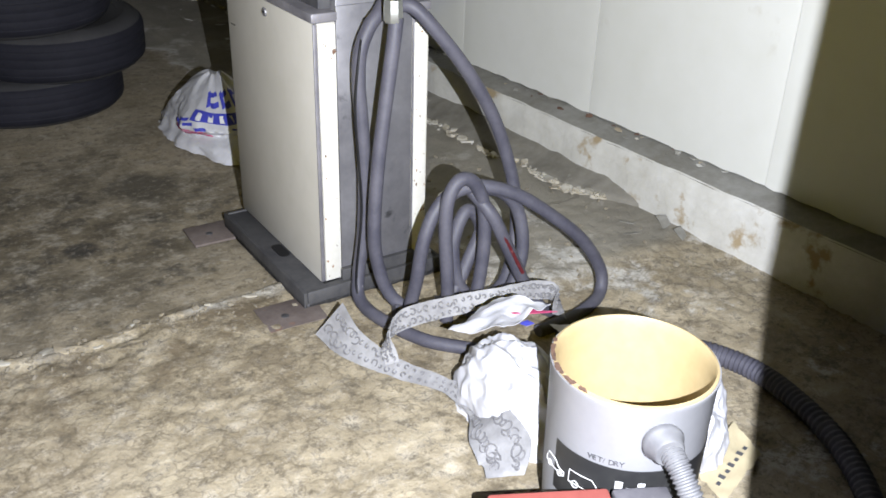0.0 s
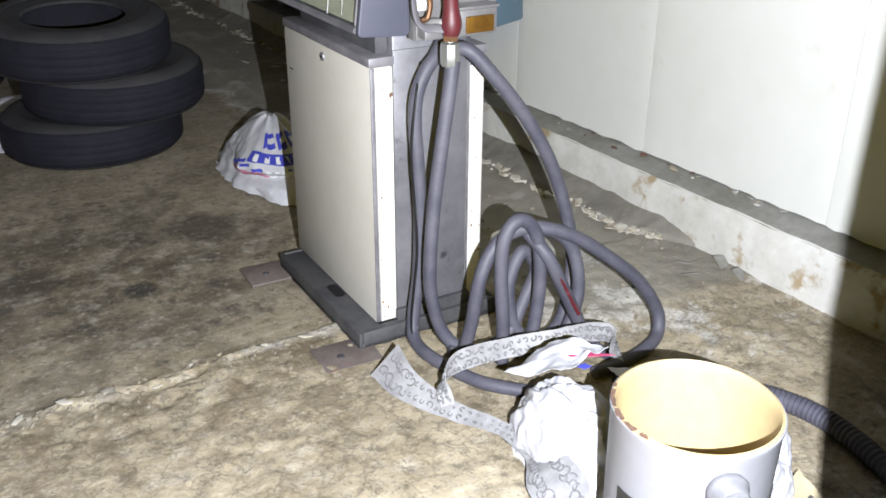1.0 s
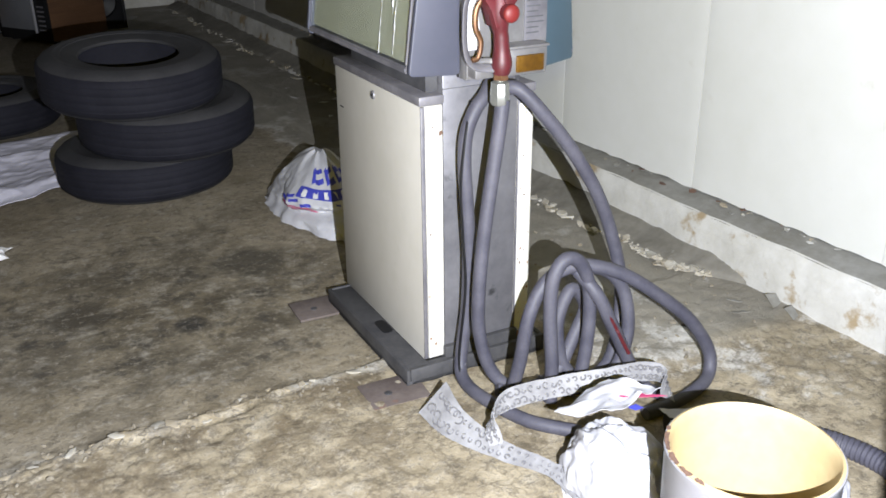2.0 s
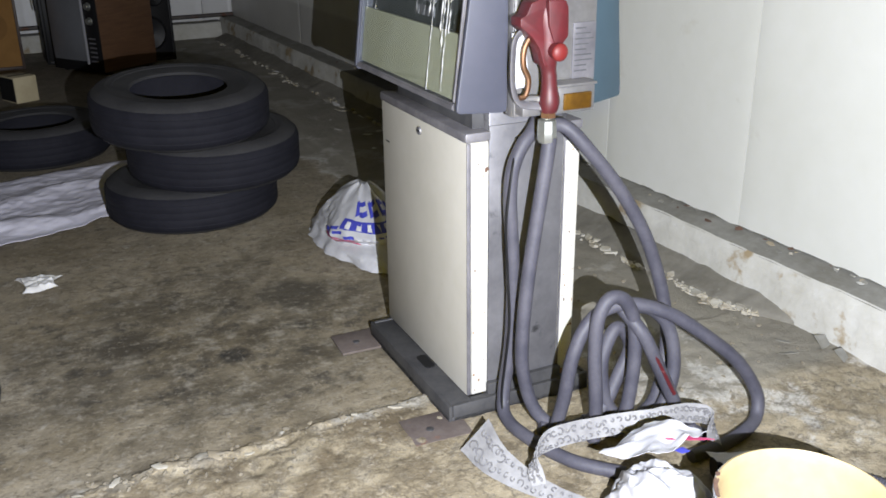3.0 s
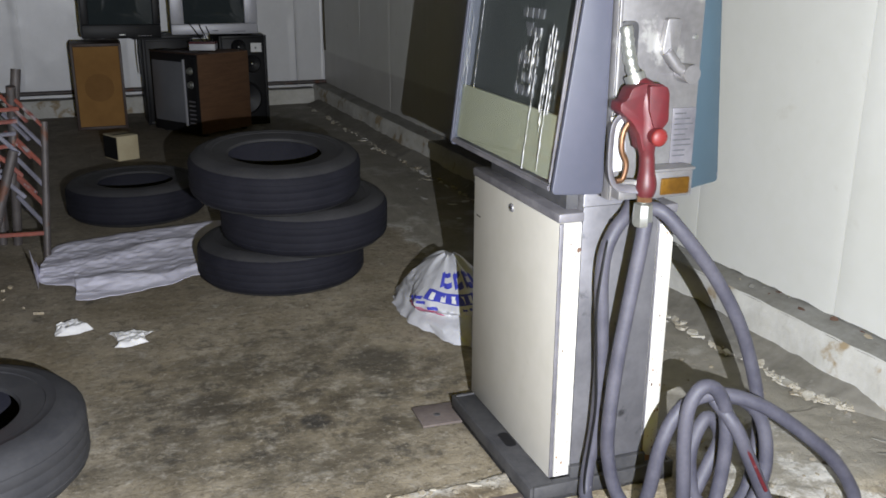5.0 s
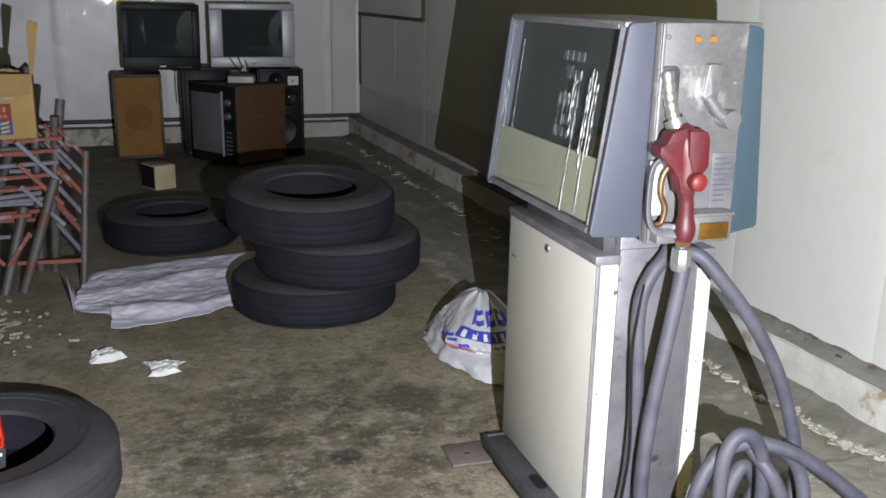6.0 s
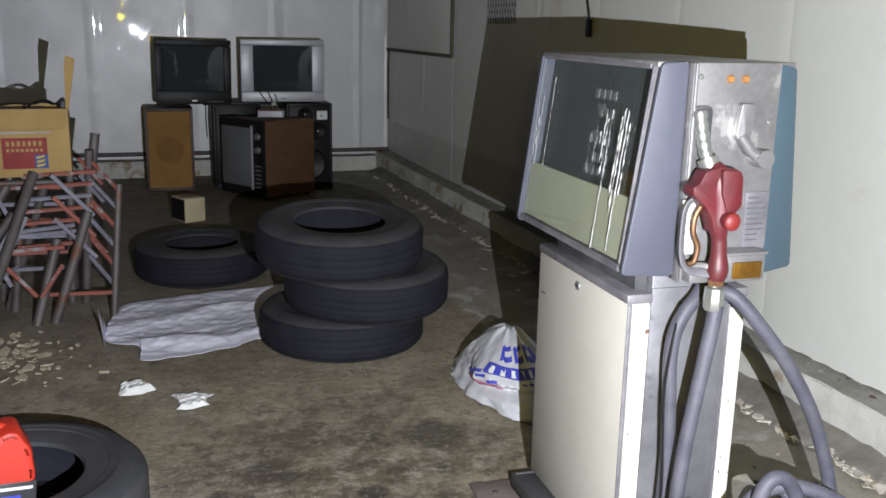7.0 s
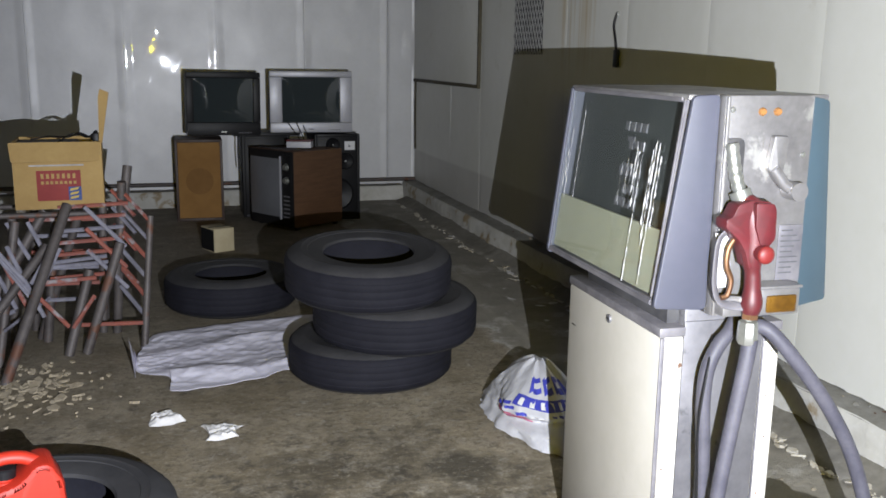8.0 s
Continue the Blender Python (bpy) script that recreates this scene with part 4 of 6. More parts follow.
# nozzle boot: a dark slot behind the spout
q = part("boot", prism(rounded([(0.070, 1.095), (0.112, 1.095), (0.112, 0.90), (0.070, 0.90)], 0.015), 0.006, 0.001), M_BASE, plate, "dark nozzle boot")
q.matrix_basis = pose(0, -0.0785, 0, 90, 0, 0)
# switch lever
lev = part("switch_lever", prism(rounded([(0.172, 1.10), (0.205, 1.098), (0.197, 1.03), (0.19, 1.0), (0.163, 1.035)], 0.006), 0.016, 0.002), M_ALU, pump, "cast metal switch lever")
lev.matrix_basis = pose(0, -0.0785, 0, 90, 0, 0)
part("lever_arm", tube([(0.172, -0.096, 1.035), (0.195, -0.100, 1.005), (0.215, -0.102, 0.992)], 0.012, 10), M_ALU, lev).matrix_parent_inverse = lev.matrix_basis.inverted()
part("lever_hub", tube([(0.222, -0.08, 0.990), (0.222, -0.118, 0.990)], 0.019, 14), M_ALU, lev).matrix_parent_inverse = lev.matrix_basis.inverted()
# label plate with worn lines of writing
lab = part("label_plate", box(0.208, 0.264, -0.0815, -0.0785, 0.800, 0.918, 0.001), M_TRIM, plate, "worn grey label plate")
for k in range(9):
    part("writing", box(0.213, 0.213 + 0.045 * (0.6 + 0.4 * math.sin(k * 2.3) ** 2), -0.0822, -0.0818, 0.905 - k * 0.011, 0.908 - k * 0.011), M_INK, lab)
# lamp shelf with an amber lens
shelf = part("lamp_housing", box(0.142, 0.239, -0.125, -0.0785, 0.742, 0.797, 0.004), M_ALU, pump, "metal lamp housing")
part("amber_lens", box(0.160, 0.228, -0.131, -0.1255, 0.749, 0.784, 0.003), M_AMBER, shelf, "amber lens")
part("shelf_lip", box(0.140, 0.241, -0.129, -0.0785, 0.7975, 0.803, 0.001), M_ALU, shelf)
part("bracket", box(0.070, 0.120, -0.118, -0.0785, 0.742, 0.775, 0.003), M_ALU, plate)
part("bracket_hook", tube(spline([(0.075, -0.10, 0.775), (0.10, -0.125, 0.78), (0.125, -0.14, 0.765), (0.115, -0.13, 0.745)], 5), 0.006, 8), M_ALU, plate)

# the nozzle hangs with its spout up in the boot
GRIP = [(0.088, 0.974), (0.116, 0.982), (0.158, 0.978), (0.164, 0.965), (0.167, 0.906), (0.154, 0.888), (0.147, 0.850), (0.120, 0.848), (0.109, 0.883), (0.093, 0.906), (0.064, 0.930), (0.064, 0.946), (0.077, 0.951)]
FACET = [(0.118, 0.979), (0.157, 0.976), (0.163, 0.963), (0.165, 0.908), (0.150, 0.890), (0.133, 0.896), (0.121, 0.930)]
noz = part("nozzle", moved(prism(rounded(GRIP, 0.005), 0.040, 0.0016), pose(-0.012, -0.112, 0, 90, 0, 0)), M_RED, pump, "scuffed dark red nozzle body")
part("grip_cover", moved(prism(rounded(FACET, 0.005), 0.014, 0.0016), pose(-0.012, -0.1505, 0, 90, 0, 0)), M_RED, noz, "dusty raised grip cover")
part("neck", tube(spline([(0.104, -0.118, 0.985), (0.118, -0.128, 0.955), (0.124, -0.135, 0.91), (0.122, -0.137, 0.87), (0.128, -0.136, 0.83), (0.131, -0.135, 0.79), (0.131, -0.135, 0.752)], 6),
                                  0.03, 16, radius=lambda i: 0.74 * (0.020, 0.024, 0.028, 0.033, 0.036, 0.037, 0.038, 0.039, 0.039, 0.039, 0.038, 0.037, 0.036, 0.035, 0.034, 0.033, 0.032, 0.031, 0.030, 0.028, 0.026, 0.024, 0.022, 0.0205, 0.0215, 0.0215, 0.0215, 0.022, 0.0225, 0.024, 0.026, 0.028, 0.029, 0.029, 0.028, 0.026, 0.022)[min(i, 36)]), M_RED, noz)
part("spout", tube(spline([(0.106, -0.115, 0.975), (0.098, -0.105, 1.01), (0.094, -0.095, 1.045), (0.090, -0.088, 1.085)], 8), 0.0125, 14,
                   radius=lambda i: 0.0125 + (0.0016 if (i // 2) % 2 else 0)), M_ZINC, noz, "pale ribbed metal spout")
part("spout_collar", tube([(0.111, -0.121, 0.962), (0.101, -0.110, 0.995)], 0.021, 16), M_ZINC, noz, "metal spout collar")
part("button", ball((0.128, -0.174, 0.879), 0.018, None, (1.0, 0.55, 1), 24, 14), M_REDCAP, noz, "bright red cap")
part("button_stem", tube([(0.127, -0.145, 0.882), (0.128, -0.174, 0.879)], 0.0168, 18), M_RED, noz)
part("lever", tube(spline([(0.096, -0.128, 0.915), (0.078, -0.125, 0.885), (0.076, -0.125, 0.85), (0.088, -0.125, 0.82), (0.082, -0.125, 0.79), (0.068, -0.124, 0.785)], 7), 0.0075, 10, flat=0.7), M_BRASS, noz, "bent brass trigger lever")
part("guard", tube(spline([(0.092, -0.122, 0.925), (0.062, -0.118, 0.905), (0.055, -0.118, 0.86), (0.058, -0.118, 0.80), (0.075, -0.122, 0.772), (0.118, -0.13, 0.765)], 7), 0.0045, 10, flat=2.4), M_TRIM, noz, "dull metal trigger guard")
part("foil_patch", sheet(6, 6, lambda s, t: (0.066 + 0.03 * s + 0.004 * math.sin(t * 5), -0.105 + crumple((s, t, 0), 4, 0.006), 0.80 + 0.11 * t), 0.001), M_BAG, noz)
part("swivel", lathe([(0.0, 0.062), (0.012, 0.062), (0.013, 0.05), (0.011, 0.046), (0.019, 0.042), (0.0205, 0.02), (0.0205, 0.0), (0.018, -0.004), (0.0, -0.004)], 8), M_ZINC, noz, "zinc hose swivel").location = (0.128, -0.135, 0.694)
part("swivel_nut", lathe([(0.0, 0.016), (0.016, 0.016), (0.017, 0.0), (0.0, 0.0)], 6), M_BRASS, noz).location = (0.130, -0.135, 0.742)

noz.location = (-0.010, 0, 0)

# hoses
HR = 0.0155


def hose(points, label="grey rubber fuel hose", r=HR, mat=None, per=10):
    return part("hose", moved(tube(spline(points, per), r, 14), pose(0, 0, 0, 0, 0, -1.9)), mat or M_HOSE, pump, label)


hose([(0.128, -0.135, 0.700), (0.118, -0.137, 0.634), (0.100, -0.137, 0.513), (0.083, -0.137, 0.386), (0.073, -0.137, 0.251), (0.077, -0.137, 0.164), (0.100, -0.145, 0.075),
      (0.14, -0.165, 0.026), (0.20, -0.20, 0.020), (0.28, -0.25, 0.03)])
hose([(0.165, -0.02, 0.715), (0.135, -0.045, 0.690), (0.106, -0.052, 0.660), (0.084, -0.055, 0.610), (0.080, -0.055, 0.540), (0.087, -0.055, 0.44), (0.091, -0.055, 0.325), (0.086, -0.056, 0.19), (0.069, -0.06, 0.075), (0.058, -0.09, 0.03), (0.065, -0.17, 0.022), (0.11, -0.30, 0.022), (0.19, -0.39, 0.022)])
hose([(0.150, -0.06, 0.700), (0.185, -0.10, 0.708), (0.246, -0.125, 0.640), (0.315, -0.13, 0.554), (0.382, -0.13, 0.450), (0.429, -0.13, 0.343), (0.455, -0.14, 0.235), (0.448, -0.16, 0.14), (0.40, -0.20, 0.06), (0.34, -0.22, 0.03), (0.27, -0.22, 0.03), (0.20, -0.20, 0.04)])
# the coil: a tall narrow loop, a wide one behind it, and two inner turns
hose([(0.20, -0.25, 0.018), (0.200, -0.25, 0.11), (0.190, -0.25, 0.24), (0.194, -0.25, 0.325), (0.222, -0.25, 0.366), (0.260, -0.25, 0.352), (0.287, -0.25, 0.292), (0.294, -0.25, 0.19), (0.279, -0.25, 0.07), (0.25, -0.245, 0.02)])
hose([(0.13, -0.19, 0.02), (0.138, -0.215, 0.12), (0.148, -0.225, 0.22), (0.178, -0.222, 0.288), (0.225, -0.222, 0.325), (0.29, -0.235, 0.333), (0.37, -0.26, 0.305), (0.455, -0.28, 0.245), (0.545, -0.295, 0.165), (0.605, -0.305, 0.075), (0.595, -0.325, 0.022), (0.53, -0.36, 0.018), (0.44, -0.385, 0.018), (0.36, -0.39, 0.018)])
hose([(0.29, -0.205, 0.31), (0.345, -0.215, 0.305), (0.39, -0.225, 0.265), (0.410, -0.235, 0.20), (0.410, -0.24, 0.12), (0.375, -0.24, 0.04), (0.31, -0.225, 0.018), (0.24, -0.20, 0.018)])
hose([(0.268, -0.225, 0.325), (0.30, -0.27, 0.27), (0.345, -0.275, 0.18), (0.40, -0.28, 0.07), (0.43, -0.30, 0.018), (0.44, -0.34, 0.018)], "grey hose with a worn red stripe")
hose([(0.105, -0.17, 0.03), (0.16, -0.185, 0.02), (0.24, -0.20, 0.05), (0.30, -0.19, 0.14), (0.33, -0.18, 0.20), (0.29, -0.18, 0.25), (0.25, -0.19, 0.18), (0.26, -0.20, 0.08), (0.30, -0.21, 0.02)])
part("red_stripe", moved(tube(spline([(0.318, -0.2855, 0.230), (0.340, -0.288, 0.190), (0.362, -0.291, 0.148), (0.378, -0.293, 0.118)], 6), 0.0045, 8), pose(0, 0, 0, 0, 0, -1.9)), M_RED, pump, "worn red stripe on the hose")
part("ground_wire", tube(spline([(0.110, -0.03, 0.675), (0.072, -0.075, 0.62), (0.058, -0.078, 0.50), (0.064, -0.078, 0.38), (0.070, -0.078, 0.25), (0.052, -0.08, 0.08), (0.05, -0.10, 0.02)], 8), 0.0028, 6), M_BLACK, pump, "thin black earth wire")


# ---------------------------------------------------------------- tyres
TR, TW = 0.325, 0.18


def tyre(m, label, group="", tr=TR, tw=TW, rubber=None):
    side, rubber = rubber or M_SIDEWALL, rubber or M_RUBBER
    t = thing("tyre", m, label, "tyre", group)
    h = tw / 2
    prof = [(tr - 0.012, h * 0.74), (tr - 0.022, h * 0.86), (tr - 0.045, h * 0.97), (tr - 0.065, h * 1.0), (tr - 0.067, h * 0.985), (tr - 0.088, h * 0.985), (tr - 0.09, h * 0.955),
            (tr - 0.122, h * 0.93), (tr - 0.145, h * 0.86), (tr - 0.150, h * 0.76), (tr - 0.140, h * 0.70),
            (tr - 0.09, h * 0.82), (tr - 0.05, h * 0.84), (tr - 0.028, h * 0.66), (tr - 0.022, 0.0)]
    full = prof + [(r, -z) for r, z in prof[-2::-1]]
    wall = prof[:11]
    part("sidewall", moved(lathe(wall, 72), pose(0, 0, h)), side, t, "dusty grey sidewall")
    part("sidewall", moved(lathe([(r, -z) for r, z in wall], 72), pose(0, 0, h)), side, t, "dusty grey sidewall")
    part("inner_liner", moved(lathe(full[10:-10], 72), pose(0, 0, h)), M_RUBBER, t, "dark inside of the tyre")
    tread = [(tr - 0.0125, h * 0.745), (tr - 0.004, h * 0.66)]
    for g in (0.46, 0.16, -0.16, -0.46):
        tread += [(tr, h * (g + 0.035)), (tr - 0.0007, h * (g + 0.02)), (tr - 0.0007, h * (g - 0.02)), (tr, h * (g - 0.035))]
    tread += [(tr - 0.004, -h * 0.66), (tr - 0.0125, -h * 0.745)]

    def block(r, z, i, j):
        return r - (0.0012 if (i % 3 == 0 and abs(z) > h * 0.52) else 0.0)
    part("tread", moved(lathe(tread, 120, rad=block), pose(0, 0, h)), rubber, t, "worn tread with shallow grooves")
    return t


G = "worn tyres on the garage floor"
tyre(pose(0.648, 3.57, 0.0, 0, 0, 10), "worn black tyre at the foot of a stack", G, TR, 0.168)
tyre(pose(0.744, 3.556, 0.155, 3.0) @ pose(0, 0, 0, 0, 0, 70), "worn black tyre in the middle of a stack", G)
tyre(pose(0.635, 3.556, 0.334, 4.9) @ pose(0, 0, 0, 0, 0, 130), "worn black tyre on top of a stack", G)
tyre(pose(0.19, 4.726, 0.0, 0, 0, 40), "worn black tyre lying flat by the white sheet", G)
tyre(pose(-0.445, 2.335, 0.0, 0, 0, 5), "dusty black tyre lying flat near the papers", G, TR, 0.185, M_DUSTY)


# ---------------------------------------------------------------- loose things on the floor
def soft_sheet(name, corners, mat, label, category, n=44, fold=0.03, scale=5.0, seed=0.0, lift=0.006, ragged=0.03):
    """A limp sheet lying on the floor between four corners, with folds and a ragged outline."""
    p = [Vector((*c, 0)) for c in corners]

    def place(s, t):
        e = min(s, 1 - s, t, 1 - t)
        k = max(0.0, 1 - e * 7)
        q = p[0] * (1 - s) * (1 - t) + p[1] * s * (1 - t) + p[2] * s * t + p[3] * (1 - s) * t
        q = q + Vector((noise.noise(q * 9 + Vector((seed, 0, 0))), noise.noise(q * 9 + Vector((0, seed + 4, 0))), 0)) * ragged * k
        z = lift + max(0.0, crumple((q.x * 0.55 + q.y * 0.25, q.y * 1.7 - q.x * 0.3, 0), scale, fold, seed) + 0.5 * crumple(q, scale * 2.6, fold, seed + 2) + fold * 0.5) * (0.25 + 0.75 * min(1.0, e * 8))
        return (q.x, q.y, z)
    ob = finish(sheet(n, n, place, 0.0015), name, mat, None, "", True, 60)
    return tagged(ob, label, category)


def draped_sheet():
    """A wide plastic sheet: long soft folds along it, creases across, and a ragged short end."""
    near = spline([(-0.262, 3.86, 0), (-0.235, 3.72, 0), (-0.13, 3.63, 0), (-0.115, 3.485, 0), (0.05, 3.50, 0), (0.20, 3.545, 0), (0.36, 3.625, 0), (0.56, 3.66, 0)], 12)
    far = spline([(-0.262, 3.89, 0), (-0.23, 4.08, 0), (-0.18, 4.24, 0), (-0.03, 4.285, 0), (0.13, 4.325, 0), (0.35, 4.36, 0), (0.54, 4.39, 0), (0.62, 4.39, 0)], 12)
    n = len(near) - 1

    def along(line, s):
        f = s * n
        i = min(n - 1, int(f))
        return line[i].lerp(line[i + 1], f - i)

    def place(s, t):
        p = along(near, s).lerp(along(far, s), t)
        e = min(s * 1.6, t, 1 - t)
        p.x += 0.016 * noise.noise(Vector((p.x * 14, p.y * 14, 1))) * max(0, 1 - e * 8)
        p.y += 0.016 * noise.noise(Vector((p.x * 14, p.y * 14, 8))) * max(0, 1 - e * 8)
        w = noise.noise(Vector((p.x * 2.2, p.y * 2.2, 3))) * 0.10
        u = p.y - 0.22 * p.x + w
        z = 0.028 * (0.5 + 0.5 * math.sin(u * 21)) ** 2.2 * (0.55 + 0.45 * noise.noise(Vector((p.x * 3, u * 2, 5))))
        z += crumple((p.x * 1.0, u * 1.5, 0), 7.0, 0.007, 3.0) + crumple((p.x, p.y, 0), 17.0, 0.004, 1.0)
        edge = min(1.0, 0.25 + e * 6)
        lip = 0.012 * math.exp(-(t / 0.05) ** 2) * (0.5 + 0.5 * noise.noise(Vector((p.x * 12, 0, 2))))
        return (p.x, p.y, 0.008 + max(0.0, z + 0.006) * edge + lip)
    ob = finish(sheet(170, 130, place, 0.0015), "crumpled_sheet", M_CLOTH, None, "", True, 60)
    tagged(ob, "crumpled white plastic sheet under the tyre stack", "sheet")


draped_sheet()
soft_sheet("tissue_scrap", [(-0.21, 3.27), (-0.18, 3.17), (-0.08, 3.20), (-0.13, 3.27)], M_PAPER, "small crumpled white tissue on the floor", "tissue", 24, 0.016, 17, 1.0, 0.004, 0.04)
soft_sheet("tissue_scrap", [(-0.045, 3.13), (-0.02, 3.01), (0.07, 3.0), (0.105, 3.11)], M_PAPER, "flattened white tissue scrap on the stained floor", "tissue", 28, 0.013, 16, 6.0, 0.004, 0.06)


def lump_bag(name, centre, size, label, seed, mat=M_BAG, tall=1.0, n=6, fold=0.30):
    """A crumpled plastic bag: a lumpy closed skin with sharp folds, flat where it rests."""
    b = bmesh.new()
    bmesh.ops.create_icosphere(b, subdivisions=n, radius=1)
    for v in b.verts:
        d = v.co.normalized()
        r = 1 + crumple(d, 1.7, fold, seed) + crumple(d, 2.9, fold * 0.28, seed + 5)
        q = Vector((d.x * size[0], d.y * size[1], d.z * size[2] * tall)) * r
        if q.z < 0:
            q.z *= 0.15
        q.z = max(q.z, -size[2] * 0.1)
        v.co = q
    lo = min(v.co.z for v in b.verts)
    for v in b.verts:
        v.co.z -= lo
    ob = finish(b, name, mat, None, "", True, 50)
    ob.location = centre
    return tagged(ob, label, "plastic bag")


# printed bag slumped beside the pump
bag = thing("printed_bag", pose(1.105, 2.875, 0.0), "white plastic bag with blue lettering slumped beside the pump", "plastic bag")


def bag_skin(a, z):
    """The bag's outline at angle a (degrees) and height z (0 to 1)."""
    d = Vector((math.cos(radians(a)), math.sin(radians(a)), 0))
    w = (1 - z ** 4) ** 0.6 * (1 - 0.52 * z)
    f = 1 + crumple((d.x * 1.0, d.y * 1.0, z * 0.7 + d.x * 0.5), 1.6, 0.15, 2.0) + crumple((d.x, d.y, z * 1.3 - d.y), 3.4, 0.08, 7.0) + crumple((d.x, d.y, z * 2), 8.0, 0.025, 3.0)
    lobe = 0.045 * math.exp(-((a % 360 - 200) / 26) ** 2 - ((z - 0.42) / 0.20) ** 2)
    waist = 0.040 * math.exp(-((z - 0.28 - 0.0022 * (a % 360 - 220)) / 0.07) ** 2) * math.exp(-((a % 360 - 225) / 45) ** 2)
    rx, ry = 0.142 - waist + lobe, 0.29 - 1.3 * waist
    y = d.y * ry * w * f
    return Vector((d.x * rx * w * f + 0.02 * z - 0.12 * y * (1 - z), y + 0.10 * z, 0.205 * z * (1 + 0.10 * noise.noise(d * 2)) + 0.003))


b = bmesh.new()
NA, NZ = 96, 44
ring = [[b.verts.new(bag_skin(360 * i / NA, j / NZ)) for i in range(NA)] for j in range(NZ)]
for j in range(NZ - 1):
    for i in range(NA):
        b.faces.new((ring[j][i], ring[j][(i + 1) % NA], ring[j + 1][(i + 1) % NA], ring[j + 1][i]))
b.faces.new(ring[-1])
b.faces.new(ring[0][::-1])
skin = part("bag_film", b, M_BAG, bag)


def bag_mark(a0, a1, z0, z1, mat, name="print", slant=0.0, off=0.003):
    def place(s, t):
        a = a0 + (a1 - a0) * s
        z = z0 + (z1 - z0) * t + slant * s
        p = bag_skin(a, z)
        q = Vector((p.x, p.y, 0))
        return p + (q.normalized() * off if q.length > 1e-5 else Vector()) + Vector((0, 0, off * 0.3))
    part(name, sheet(12, 6, place, 0.0), mat, bag)


# unreadable blue print: large strokes above a blue band with pale bars, and a striped corner
for k, (a, w) in enumerate(((212, 5), (217, 12), (233, 6), (239, 9), (252, 5), (257, 12), (273, 14))):
    tall = k % 2 == 0
    bag_mark(a, a + w, 0.64 + 0.006 * k, (0.80 if tall else 0.70) + 0.006 * k, M_BLUEINK, slant=0.03)
    if not tall:
        bag_mark(a, a + w, 0.755 + 0.006 * k, 0.80 + 0.006 * k, M_BLUEINK, slant=0.03)
bag_mark(200, 286, 0.475, 0.595, M_BLUEINK, slant=0.05)
for k in range(7):
    a = 206 + k * 10.8
    bag_mark(a, a + 4.5, 0.495 + 0.0065 * k, 0.575 + 0.0065 * k, M_WHITEINK, "pale_bar", 0.0, 0.0045)
for k in range(6):
    bag_mark(238 + k * 8, 243 + k * 8, 0.43 + 0.005 * k, 0.46 + 0.005 * k, M_BLUEINK)
for a, z, w, h in ((178, 0.36, 13, 0.05), (194, 0.39, 10, 0.04), (186, 0.44, 12, 0.035), (206, 0.35, 9, 0.05)):
    bag_mark(a, a + w, z, z + h, M_BLUEINK, slant=0.02)
for k in range(3):
    bag_mark(176, 214, 0.245 + k * 0.032, 0.265 + k * 0.032, M_PINKINK, slant=0.02)

# white bags heaped round the drum
lump_bag("white_bag", (0.965, 1.135, 0.0), (0.082, 0.135, 0.135), "crumpled white plastic bag with a scrap of print", 1.0, fold=0.2)
lump_bag("white_bag", (1.165, 0.90, 0.0), (0.085, 0.08, 0.165), "bulging white plastic bag behind the drum", 8.0, fold=0.22)


def flake(corners, mat, name, label, category, seed, bend=0.01):
    p = [Vector(c) for c in corners]

    def place(s, t):
        q = p[0] * (1 - s) * (1 - t) + p[1] * s * (1 - t) + p[2] * s * t + p[3] * (1 - s) * t
        return q + Vector((0, 0, crumple(q, 14, bend, seed) + bend))
    return tagged(finish(sheet(14, 10, place, 0.001), name, mat, None, "", True, 60), label, category)


flake([(0.90, 1.28, 0.11), (0.95, 1.17, 0.16), (1.08, 1.18, 0.175), (1.02, 1.29, 0.15)], M_BAG, "torn_film", "torn scrap of white plastic film on the heap", "plastic film", 2.0, 0.026)
flake([(1.000, 1.235, 0.187), (1.005, 1.205, 0.190), (1.085, 1.165, 0.192), (1.045, 1.205, 0.190)], M_PINKINK, "pink_scrap", "pink printed scrap lying on a white bag", "scrap", 3.0, 0.004)
flake([(0.995, 1.175, 0.190), (1.000, 1.160, 0.191), (1.018, 1.158, 0.191), (1.015, 1.175, 0.191)], M_BLUEINK, "blue_scrap", "small blue printed scrap on a white bag", "scrap", 4.0, 0.003)
flake([(1.10, 1.20, 0.12), (1.08, 1.12, 0.15), (1.17, 1.08, 0.13), (1.20, 1.17, 0.11)], M_BAG, "torn_film", "torn white film tucked behind the drum", "plastic film", 9.0, 0.012)


